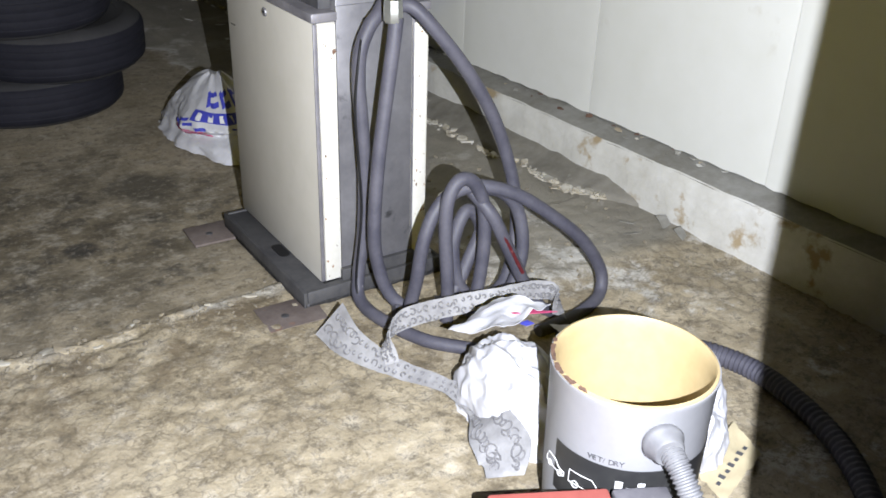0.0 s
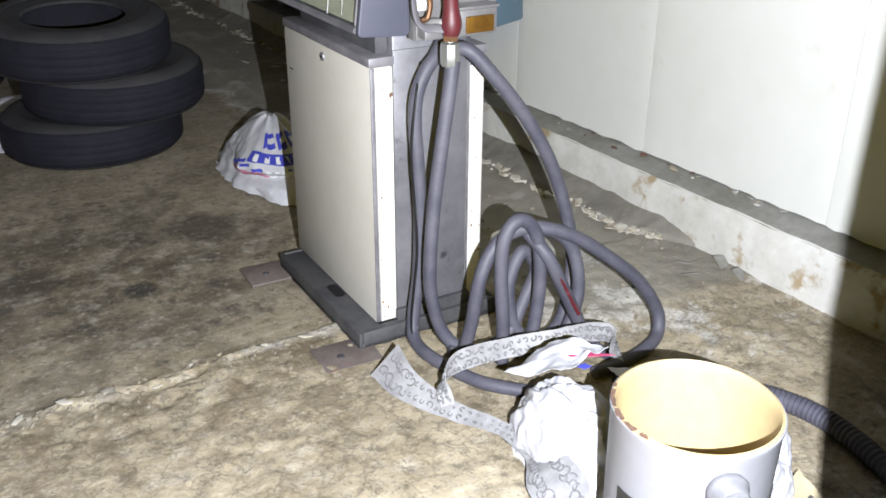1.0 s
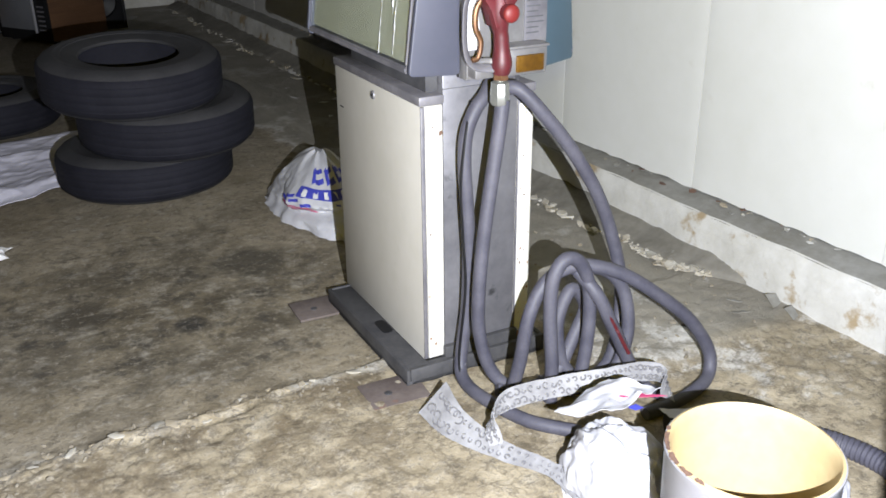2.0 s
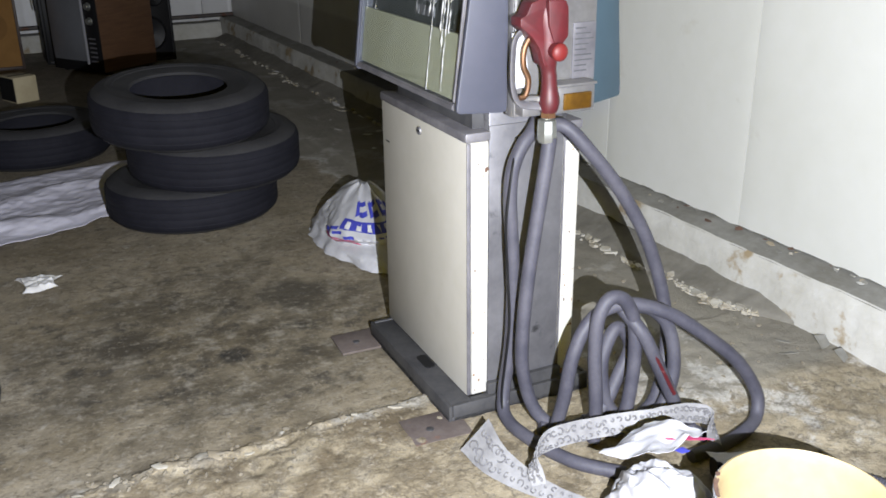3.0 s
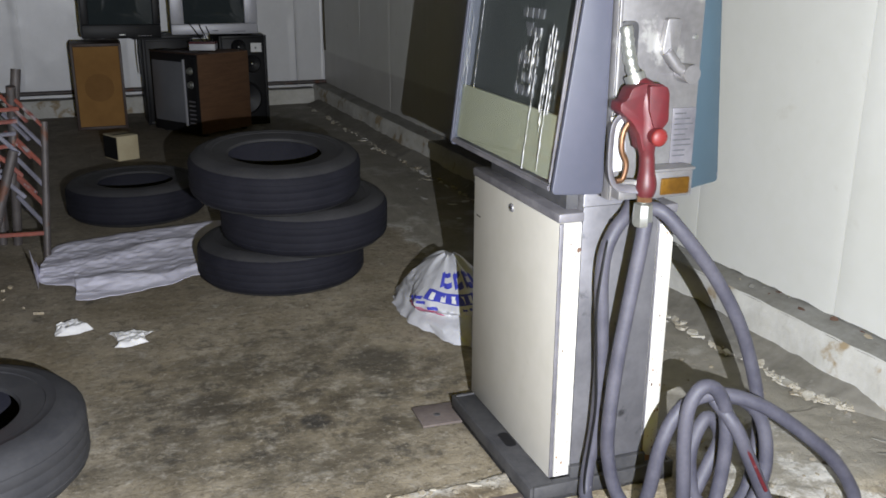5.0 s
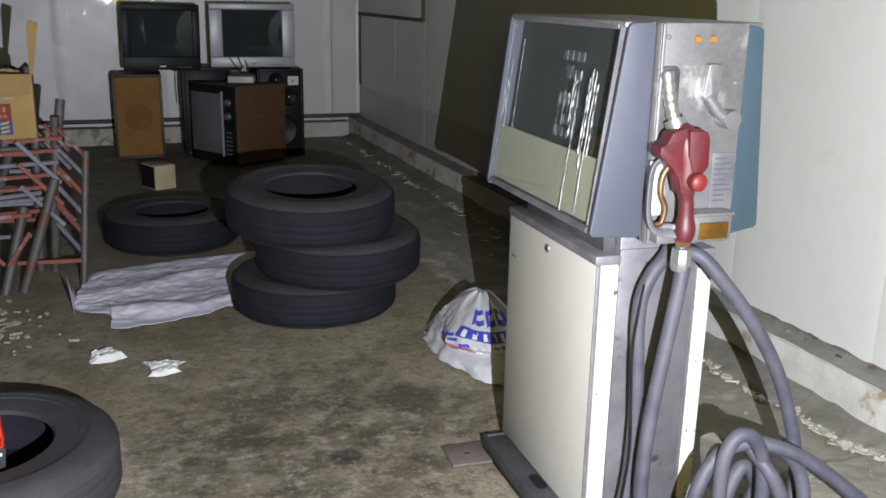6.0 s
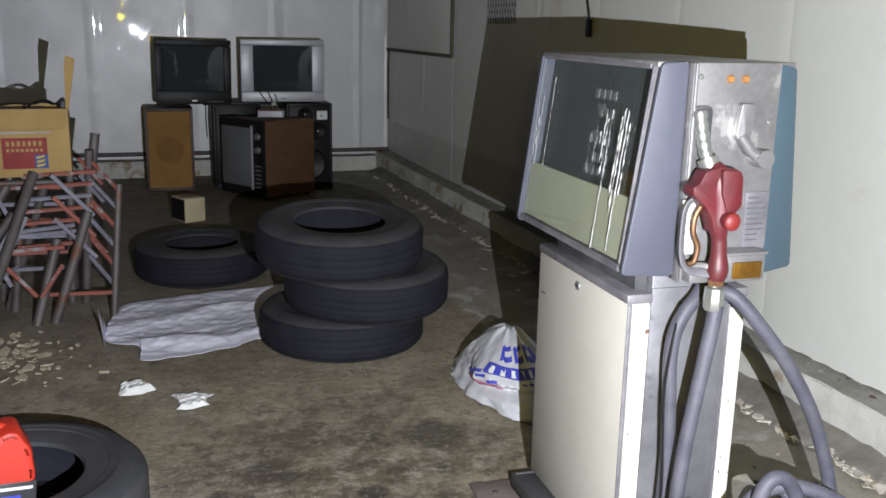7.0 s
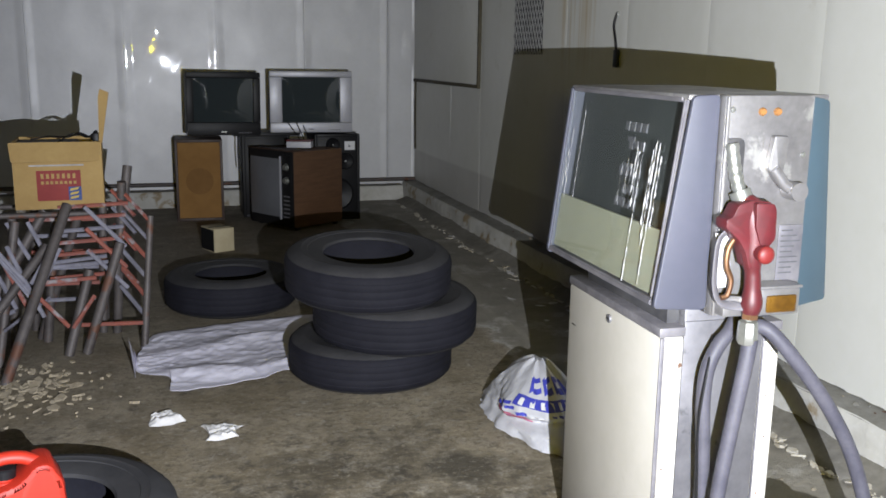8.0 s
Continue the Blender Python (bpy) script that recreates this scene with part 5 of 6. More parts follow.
def border_strip(name, line, widths, label, seed):
    """A stiff patterned border strip, standing on edge and twisting, with scroll print on it."""
    pts = spline(line, 14)
    n = len(pts)
    top = thing(name, pose(0, 0, 0), label, "paper strip")

    def frame_at(i):
        d = (pts[min(i + 1, n - 1)] - pts[max(i - 1, 0)]).normalized()
        f = i / (n - 1) * (len(widths) - 1)
        k = min(int(f), len(widths) - 2)
        w = widths[k][0] + (widths[k + 1][0] - widths[k][0]) * (f - k)
        a = widths[k][1] + (widths[k + 1][1] - widths[k][1]) * (f - k)
        side = d.cross(Vector((0, 0, 1))).normalized()
        up = side.cross(d)
        return (side * math.cos(radians(a)) + up * math.sin(radians(a))), w

    def place(s, t):
        i = min(n - 1, int(round(s * (n - 1))))
        c, w = frame_at(i)
        return pts[i] + c * (w * (t - 0.5)) + Vector((0, 0, crumple(pts[i] + c * t * 0.05, 16, 0.003, seed)))
    part("strip", sheet(n - 1, 6, place, 0.0012), M_LACE, top)
    # scrolls
    rnd = random.Random(int(seed * 10))
    for k in range(3, n - 4, 2):
        c, w = frame_at(k)
        d = (pts[k + 1] - pts[k - 1]).normalized()
        nrm = c.cross(d).normalized()
        for off in (-0.25, 0.22):
            r = w * rnd.uniform(0.07, 0.2)
            o = pts[k] + c * (w * (off + rnd.uniform(-0.05, 0.05)))
            ph = rnd.uniform(0, 6)
            arc = [o + (c * math.cos(ph + q * 0.55) + d * math.sin(ph + q * 0.55)) * r * (1 - q * 0.07) for q in range(10)]
            bb = tube([a + nrm * 0.002 for a in arc], 0.0022, 5, None, caps=False)
            bb = tube([a - nrm * 0.002 for a in arc], 0.0022, 5, bb, caps=False)
            part("scroll_print", bb, M_LACEINK, top)
    return top


border_strip("border_strip", [(0.795, 1.585, 0.055), (0.80, 1.50, 0.035), (0.835, 1.38, 0.03), (0.885, 1.26, 0.035), (0.89, 1.16, 0.045), (0.86, 1.085, 0.06), (0.845, 1.02, 0.05), (0.82, 0.985, 0.03)],
             [(0.095, -48), (0.07, -42), (0.042, -34), (0.032, -25), (0.05, -35), (0.10, -40), (0.11, -35), (0.07, -20)], "grey scroll-patterned paper border strip twisting on the floor", 1.3)
border_strip("border_strip", [(0.835, 1.385, 0.035), (0.845, 1.42, 0.075), (0.90, 1.44, 0.095), (1.01, 1.415, 0.105), (1.12, 1.385, 0.11), (1.20, 1.36, 0.115), (1.235, 1.33, 0.105), (1.215, 1.29, 0.075)],
             [(0.03, 30), (0.04, 70), (0.05, 100), (0.045, 110), (0.04, 110), (0.045, 100), (0.05, 80), (0.05, 40)], "grey patterned border strip arched over the hoses", 2.1)

card = thing("torn_card", pose(0, 0, 0), "torn tan card with a line of unreadable writing on the floor", "card")
part("card_sheet", sheet(16, 10, lambda u, v: (1.115 + 0.165 * u + 0.02 * v + 0.008 * noise.noise(Vector((v * 6, u * 2, 3))), 0.735 + 0.085 * v + 0.045 * u + 0.006 * noise.noise(Vector((u * 9, v, 1))), 0.010 + crumple((u, v, 0), 3.0, 0.006, 2.0) + 0.012 * u * v), 0.001), M_BEIGE, card)
for k in range(7):
    f = part("writing", box(0, 0.010, 0, 0.007 + 0.005 * (k % 2), 0, 0.0008), M_INK, card)
    f.matrix_basis = pose(1.135 + k * 0.020, 0.762 + k * 0.0062, 0.022, 0, 0, 16)

# ---------------------------------------------------------------- the open drum of a wet and dry cleaner
drum = thing("vacuum_drum", pose(0.938, 0.832, 0.0, 0, 0, 0), "open grey wet and dry vacuum drum with yellowed lining", "vacuum cleaner")
DR, DH = 0.134, 0.333
part("drum_shell", lathe([(0.0, 0.01), (0.118, 0.01), (0.124, 0.016), (0.128, 0.10), (DR - 0.002, DH - 0.012), (DR, DH - 0.008), (DR, DH - 0.003), (DR - 0.003, DH - 0.003)], 72), M_DRUM, drum)
part("drum_lining", lathe([(DR - 0.0028, DH - 0.0035), (DR - 0.0028, DH), (DR - 0.007, DH + 0.0015), (DR - 0.009, DH - 0.002), (DR - 0.010, DH - 0.02), (0.117, 0.06), (0.112, 0.02), (0.0, 0.018)], 72), M_DRUMIN, drum, "yellowed plastic lining")
dice = random.Random(17)
for k in range(20):
    ang = radians(122 + 70 * dice.random())
    pts = [(dice.uniform(0.002, 0.006) * math.cos(q * 1.257), dice.uniform(0.003, 0.011) * math.sin(q * 1.257)) for q in range(5)]
    q = part("rust_chip", prism(pts, 0.0012), M_RUST, drum, "rusty chip on the rim")
    q.matrix_basis = pose((DR - 0.004) * math.cos(ang), (DR - 0.004) * math.sin(ang), DH + 0.0008, 0, dice.uniform(0, 20), math.degrees(ang))
part("drum_foot", lathe([(0.124, 0.0), (0.128, 0.004), (0.128, 0.02), (0.1255, 0.024), (0.12, 0.0)], 72), M_BLACK, drum)


def wrap(a0, a1, z0, z1, r_off, n=24):
    """A patch curved round the drum."""
    b = bmesh.new()
    g = []
    for i in range(n + 1):
        a = radians(a0 + (a1 - a0) * i / n)
        col = []
        for z in (z0, z1):
            r = 0.128 + (DR - 0.002 - 0.128) * (z - 0.10) / (DH - 0.112) + r_off
            if z < 0.10:
                r = 0.124 + 0.004 * (z - 0.016) / 0.084 + r_off
            col.append(b.verts.new((r * math.cos(a), r * math.sin(a), z)))
        g.append(col)
    for p, q in zip(g, g[1:]):
        b.faces.new((p[0], q[0], q[1], p[1]))
    return b


FACE = 244      # the angle of the hose port, on the camera's side
band = part("label_band", wrap(FACE - 75, FACE + 75, 0.115, 0.214, 0.0012, 40), M_LABELBLACK, drum, "black label band with white drawings")


def drum_text(text, angle, z, size, mat, lean=0.0, step=0.62):
    for k, ch in enumerate(text):
        if ch == " ":
            continue
        cu = bpy.data.curves.new("letter", "FONT")
        cu.body, cu.size, cu.extrude, cu.shear = ch, size, 0.0004, lean
        tmp = bpy.data.objects.new("letter", cu)
        scene.collection.objects.link(tmp)
        me = bpy.data.meshes.new_from_object(tmp.evaluated_get(bpy.context.evaluated_depsgraph_get()))
        bpy.data.objects.remove(tmp)
        bpy.data.curves.remove(cu)
        r = 0.128 + (DR - 0.13) * (z - 0.10) / (DH - 0.112) + 0.0022
        a = angle + math.degrees(k * size * step / r)
        me.materials.append(mat)
        ob = new("letter", me)
        ob.parent = drum
        ob.matrix_basis = pose(0, 0, 0, 0, 0, a) @ pose(r, 0, z, 90, 0, 90)


drum_text("WET/DRY", FACE - 46, 0.220, 0.0135, M_INK)


# white outline drawings of a car and a van on the band
def car_outline(a, s, van):
    pts = [(-1, 0), (-1, 0.45), (-0.75, 0.95), (0.1, 0.95), (0.45, 0.5), (1.0, 0.4), (1.0, 0)] if not van else [(-1, 0), (-1, 1), (0.45, 1), (0.75, 0.5), (1.05, 0.4), (1.05, 0)]
    pts = pts + [pts[0]]
    r = 0.1325
    line = []
    for (x0, y0), (x1, y1) in zip(pts, pts[1:]):
        for k in range(4):
            x, y = x0 + (x1 - x0) * k / 4, y0 + (y1 - y0) * k / 4
            w = radians(a) + x * s / r
            line.append((r * math.cos(w), r * math.sin(w), 0.155 + y * s * 0.8))
    line.append(line[0])
    b = tube(line, 0.0008, 5)
    for wx in (-0.55, 0.6):
        w0 = radians(a) + wx * s / r
        b = tube([(r * math.cos(w0 + math.cos(q) * s * 0.22 / r), r * math.sin(w0 + math.cos(q) * s * 0.22 / r), 0.155 + math.sin(q) * s * 0.22) for q in [i * 0.5236 for i in range(13)]], 0.0008, 5, b)
    part("car_drawing", b, M_WHITEINK, band, "white outline drawing of a car")


car_outline(FACE - 46, 0.029, True)
car_outline(FACE - 74 + 360, 0.025, False)
# brand word as plain bars
for k in range(4):
    part("white_bar", wrap(FACE - 25 + k * 7.5, FACE - 20 + k * 7.5, 0.155, 0.155 + (0.036 if k in (0, 2) else 0.026), 0.002, 4), M_WHITEINK, band)
# hose port
port = part("hose_port", lathe([(0.031, 0.0), (0.033, 0.007), (0.031, 0.012), (0.027, 0.016), (0.025, 0.028), (0.022, 0.032), (0.014, 0.032)], 28), M_GREYHOSE, drum, "grey round hose port")
port.matrix_basis = pose(0, 0, 0.274, 0, 0, FACE + 1) @ pose(0.131, 0, 0, 0, 90, 0)
a = radians(FACE + 2)
o = Vector((math.cos(a), math.sin(a), 0))
line = spline([o * 0.150 + Vector((0, 0, 0.274)), o * 0.185 + Vector((0.006, 0, 0.262)), o * 0.215 + Vector((0.014, -0.01, 0.225)), o * 0.235 + Vector((0.025, -0.02, 0.165)), o * 0.25 + Vector((0.04, -0.03, 0.09)), o * 0.26 + Vector((0.07, -0.06, 0.03)), o * 0.26 + Vector((0.16, -0.10, 0.022))], 26)
part("ribbed_hose", tube(line, 0.018, 14, radius=lambda i: 0.0185 if (i // 2) % 2 else 0.0155), M_GREYHOSE, drum, "grey ribbed suction hose")

vac_hose = thing("suction_hose", pose(0, 0, 0), "black ribbed suction hose lying on the floor by the kerb", "hose")
line = spline([(1.22, 1.26, 0.022), (1.33, 1.20, 0.022), (1.44, 1.09, 0.022), (1.485, 0.97, 0.022), (1.47, 0.84, 0.022), (1.41, 0.69, 0.022), (1.30, 0.56, 0.022), (1.15, 0.48, 0.022)], 44)
part("hose_cuff", tube([(1.20, 1.27, 0.027), (1.255, 1.245, 0.027)], 0.027, 16), M_BLACK, vac_hose, "smooth black hose cuff")
part("ribbed_tube", tube(line, 0.024, 12, radius=lambda i: 0.024 if (i // 2) % 2 else 0.0215), M_HOSE, vac_hose)

crate = thing("red_case", pose(0.70, 0.70, 0.0, 0, 0, -29), "red topped black case beside the drum", "case")
part("case_body", box(-0.13, 0.17, -0.10, 0.085, 0.0, 0.186, 0.008), M_BLACK, crate)
part("case_lid", box(-0.11, 0.075, -0.095, 0.083, 0.1865, 0.204, 0.006), M_LID, crate, "faded red lid")
part("case_lip", box(0.08, 0.168, -0.095, 0.084, 0.1865, 0.201, 0.006), M_TRIM, crate)

# red jug standing in the near tyre
jug = thing("oil_jug", pose(-0.492, 2.30, 0.0, 0, 6, 12) @ Matrix.Diagonal((1, 1, 0.90, 1)), "bright red plastic jug with a dark label standing in a tyre", "jug")
JUG = rounded([(-0.09, 0.0), (0.09, 0.0), (0.092, 0.235), (0.082, 0.300), (0.050, 0.352), (0.018, 0.350), (-0.018, 0.300), (-0.06, 0.285), (-0.09, 0.255)], 0.014, 5)
b = moved(prism(JUG, 0.116, 0.014), pose(0, 0.058, 0, 90, 0, 0))
part("jug_body", b, M_REDHOT, jug)
part("jug_handle", tube(spline([(0.03, 0, 0.335), (-0.01, 0, 0.352), (-0.055, 0, 0.350), (-0.085, 0, 0.325), (-0.085, 0, 0.27)], 8), 0.017, 14), M_REDHOT, jug)
part("neck", lathe([(0.026, 0.0), (0.026, 0.02), (0.022, 0.022), (0.022, 0.03)], 24), M_REDHOT, jug).location = (-0.045, 0, 0.275)
cap = part("cap", lathe([(0.0, 0.026), (0.024, 0.026), (0.028, 0.022), (0.028, 0.0), (0.0, 0.0)], 24), M_BLACK, jug, "dark screw cap")
cap.location = (-0.045, 0, 0.304)
lb = part("jug_label", box(-0.082, 0.0935, -0.0595, 0.045, 0.04, 0.215, 0.002), M_LABELBLACK, jug, "dark wrap-round label")
for k, (x0, x1, z0, h) in enumerate(((-0.07, 0.085, 0.195, 0.008), (-0.06, 0.06, 0.15, 0.03), (-0.05, 0.075, 0.115, 0.014), (-0.07, 0.03, 0.07, 0.02))):
    part("label_bar", box(x0, x1, -0.0605, -0.0597, z0, z0 + h), M_WHITEINK if k % 2 == 0 else M_BLUEINK, lb)

# broken concrete scattered by the steel frames
rnd = random.Random(11)
b = bmesh.new()
for k in range(260):
    x, y = -0.68 + rnd.gauss(0, 0.13), 3.66 + rnd.gauss(0, 0.16)
    r = rnd.uniform(0.006, 0.026) * (1.0 if k % 3 else 0.5)
    n = rnd.choice((5, 6, 7))
    a0 = rnd.uniform(0, 6.28)
    pts = [(r * rnd.uniform(0.6, 1.25) * math.cos(a0 + q * 6.283 / n), r * 0.75 * rnd.uniform(0.6, 1.25) * math.sin(a0 + q * 6.283 / n)) for q in range(n)]
    c = prism(pts, rnd.uniform(0.004, 0.010))
    moved(c, pose(x, y, rnd.uniform(0.0, 0.006), rnd.uniform(-22, 22), rnd.uniform(-22, 22), rnd.uniform(0, 360)))
    merge(b, c)
tagged(finish(b, "concrete_rubble", M_CHIP, None, "", False), "crumbled pale concrete flakes scattered on the floor", "rubble", kind="stuff")
b = bmesh.new()
for k in range(220):
    # crumbs along the broken joint and by the kerb
    if k < 120:
        x, y = rnd.uniform(-0.5, 0.85), 1.82 + rnd.gauss(0, 0.05)
    else:
        x, y = rnd.uniform(1.35, 1.88), rnd.uniform(1.2, 2.4)
    s = rnd.uniform(0.002, 0.008)
    c = bmesh.new()
    bmesh.ops.create_icosphere(c, subdivisions=1, radius=s)
    moved(c, pose(x, y, floor_height(x, y) + s * 0.3, rnd.uniform(0, 90), 0, rnd.uniform(0, 360)) @ Matrix.Diagonal((1.3, 1, 0.6, 1)))
    merge(b, c)
tagged(finish(b, "concrete_crumbs", M_STONE, None, "", False), "small concrete crumbs along the cracks", "rubble", kind="stuff")
# broken plates of crust along the joint
crust = thing("broken_crust", pose(0, 0, 0), "pale broken crust pieces along the floor joint", "rubble")
for k in range(46):
    x = -0.30 + 1.05 * (k + rnd.uniform(0, 1)) / 46
    y = joint_line(x) - 0.012 + rnd.gauss(0, 0.016)
    r = rnd.uniform(0.004, 0.017) * (1.5 if 0.12 < x < 0.3 else 1.0)
    n = rnd.choice((4, 5, 6, 7))
    pts = [(r * rnd.uniform(0.55, 1.5) * math.cos(q * 6.283 / n), r * 0.6 * rnd.uniform(0.5, 1.4) * math.sin(q * 6.283 / n)) for q in range(n)]
    f = part("crust_piece", prism(pts, rnd.uniform(0.002, 0.006), 0.0007), M_CRUST if k % 4 == 0 else M_CHIP, crust)
    f.matrix_basis = pose(x, y, floor_height(x, y) - 0.002, rnd.uniform(-7, 7), rnd.uniform(-7, 7), rnd.uniform(0, 180))
# peeled white render fallen along the foot of the kerb
fallen = thing("fallen_render", pose(0, 0, 0), "crumbled white render fallen along the foot of the kerb", "rubble")
rnd = random.Random(71)
for k in range(110):
    y = 3.1 + 3.6 * rnd.random() ** 1.1
    off = 0.02 + 0.30 * rnd.random() ** 1.6 * (1 if 3.4 < y < 5.2 else 0.4)
    r = rnd.uniform(0.010, 0.048)
    a0 = rnd.uniform(0, 6.28)
    pts = [(r * rnd.uniform(0.5, 1.1) * math.cos(a0 + i * 1.047), 1.6 * r * rnd.uniform(0.5, 1.1) * math.sin(a0 + i * 1.047)) for i in range(6)]
    f = part("render_crumb", prism(pts, rnd.uniform(0.003, 0.010), 0.0), M_PAPER if k % 3 else M_CRUST, fallen)
    f.matrix_basis = pose(KERB_X - off, y, 0.001, rnd.uniform(-6, 6), rnd.uniform(-6, 6), 0)
# peeled paint chips on the ledge at the foot of the wall
peel = thing("peeled_paint", pose(0, 0, 0), "small peeled chips of old paint on the ledge", "paint chips")
for k in range(90):
    y = 1.5 + 4.2 * rnd.random() ** 1.5
    r = rnd.uniform(0.003, 0.011)
    pts = [(r * rnd.uniform(0.4, 1.1) * math.cos(i * 1.257), 1.7 * r * rnd.uniform(0.4, 1.1) * math.sin(i * 1.257)) for i in range(5)]
    f = part("paint_chip", prism(pts, rnd.uniform(0.001, 0.003)), (M_LEDGE, M_CHIP, M_LEDGE, M_KERB, M_RUST)[k % 5], peel)
    f.matrix_basis = pose(WALL_X - 0.006 - 0.05 * rnd.random() ** 2, y, 0.170, rnd.uniform(-25, 25), rnd.uniform(-35, 5), 0)
# curled flakes of old paint by the kerb
for k, (x, y) in enumerate(((1.80, 1.62), (1.84, 1.55), (1.76, 1.58), (1.83, 1.47))):
    a = rnd.uniform(0, 3.1)
    c, s = math.cos(a), math.sin(a)
    h = 0.02 + 0.015 * (k % 2)
    flake([(x, y, 0.012), (x + 0.04 * c, y + 0.04 * s, 0.012), (x + 0.04 * c - 0.02 * s, y + 0.04 * s + 0.02 * c, h), (x - 0.03 * s, y + 0.03 * c, h * 1.2)], M_LEDGE, "paint_flake", "curled grey flake of old paint by the kerb", "flake", k + 1.0, 0.004)


# ---------------------------------------------------------------- steel lattice frames with a carton on top
def lattice(m, posts, rungs, label):
    f = thing("lattice_frame", m, label, "steel frame", "stacked steel lattice frames")
    for p in posts:
        part("tube", tube([Vector(p[0]), Vector(p[1])], p[2] if len(p) > 2 else 0.018, 14), M_TUBE, f)
    for k, (a, c, red) in enumerate(rungs):
        part("rung", tube([Vector(a), Vector(c)], 0.0095, 8, flat=0.75), M_RUNGRED if red else M_RUNGGREY, f, "faded red rung" if red else "pale grey rung")
    return f


L_OLD = "rusty steel lattice frame with faded red rungs"
# ladder with sloping rungs, nearest the sheet
lattice(pose(0, 0, 0), [((-0.225, 4.08, 0.0), (-0.175, 4.18, 0.56), 0.015), ((-0.345, 4.36, 0.0), (-0.285, 4.25, 0.70), 0.019)],
        [((-0.315 + 0.006 * k, 4.26, 0.24 + 0.083 * k), (-0.208 + 0.005 * k, 4.11 + 0.012 * k, 0.13 + 0.083 * k), k % 2) for k in range(6)] + [((-0.50, 4.12, 0.115), (-0.225, 4.09, 0.115), 1)], L_OLD)
# ladder with level rungs in the middle
lattice(pose(0, 0, 0), [((-0.525, 4.06, 0.0), (-0.43, 4.16, 0.34), 0.02), ((-0.455, 4.08, 0.0), (-0.30, 4.12, 0.46), 0.02), ((-0.33, 4.22, 0.30), (-0.26, 4.32, 0.76), 0.02)],
        [((-0.585 + 0.008 * k, 4.16, 0.31 + 0.05 * k), (-0.335 + 0.012 * k, 4.2, 0.315 + 0.05 * k), k % 3 != 1) for k in range(7)]
        + [((-0.43, 4.10, 0.62 - 0.09 * k), (-0.28, 4.14, 0.44 - 0.09 * k), k % 2 == 1) for k in range(3)], L_OLD)
# crossed braces at the foot
lattice(pose(0, 0, 0), [((-0.63, 4.30, 0.0), (-0.56, 4.30, 0.56), 0.02)],
        [((-0.62, 4.0, 0.28), (-0.515, 4.05, 0.13), 1), ((-0.50, 4.06, 0.12), (-0.41, 4.08, 0.25), 1), ((-0.62, 4.1, 0.31), (-0.40, 4.1, 0.32), 1), ((-0.57, 4.2, 0.37), (-0.36, 4.2, 0.39), 0), ((-0.74, 3.95, 0.16), (-0.60, 4.2, 0.22), 0)], L_OLD)
# long leaning tube frame
lattice(pose(0, 0, 0), [((-0.725, 3.74, 0.0), (-0.50, 4.16, 0.62), 0.021), ((-0.95, 4.05, 0.0), (-0.60, 4.26, 0.58), 0.021), ((-0.85, 3.9, 0.12), (-0.585, 4.12, 0.46), 0.018)],
        [((-0.82 + 0.012 * k, 4.02, 0.55 - 0.02 * k), (-0.66 + 0.012 * k, 4.0, 0.34 - 0.03 * k), 0) for k in range(0, 6, 2)]
        + [((-0.95, 4.2, 0.50 - 0.05 * k), (-0.78, 4.15, 0.50 - 0.05 * k), 0) for k in range(5)]
        + [((-0.53, 4.06, 0.46), (-0.60, 4.02, 0.32), 0), ((-0.56, 4.05, 0.46), (-0.64, 4.0, 0.33), 0), ((-0.95, 4.1, 0.10), (-0.72, 4.1, 0.2), 0)], "grey steel lattice frame leaning on the stack")
lattice(pose(0, 0, 0), [((-0.78, 3.98, 0.0), (-0.70, 4.14, 0.56), 0.018), ((-0.66, 4.35, 0.0), (-0.46, 4.22, 0.58), 0.018), ((-0.40, 4.32, 0.02), (-0.37, 4.30, 0.60), 0.018)],
        [((-0.93 + 0.05 * k, 4.08, 0.52 - 0.012 * k), (-0.80 + 0.05 * k, 4.0, 0.27 - 0.02 * k), k % 4 == 3) for k in range(5)]
        + [((-0.66, 4.24, 0.20 + 0.07 * k), (-0.40, 4.27, 0.19 + 0.07 * k), k % 2) for k in range(6)]
        + [((-0.33, 4.28, 0.66 - 0.075 * k), (-0.24, 4.2, 0.56 - 0.075 * k), k % 2 == 0) for k in range(5)], L_OLD)
# flat bar under the carton
lattice(pose(0, 0, 0), [((-0.80, 4.20, 0.575), (-0.40, 4.20, 0.575), 0.012), ((-0.80, 4.45, 0.575), (-0.34, 4.45, 0.575), 0.012), ((-0.70, 4.5, 0.0), (-0.66, 4.45, 0.565), 0.018), ((-0.40, 4.5, 0.0), (-0.38, 4.45, 0.565), 0.018), ((-0.75, 4.22, 0.0), (-0.72, 4.2, 0.565), 0.018)],
        [((-0.74, 4.19, 0.55), (-0.64, 4.17, 0.36), 0), ((-0.66, 4.19, 0.55), (-0.60, 4.17, 0.42), 0)], "pale steel trestle frame carrying a carton")

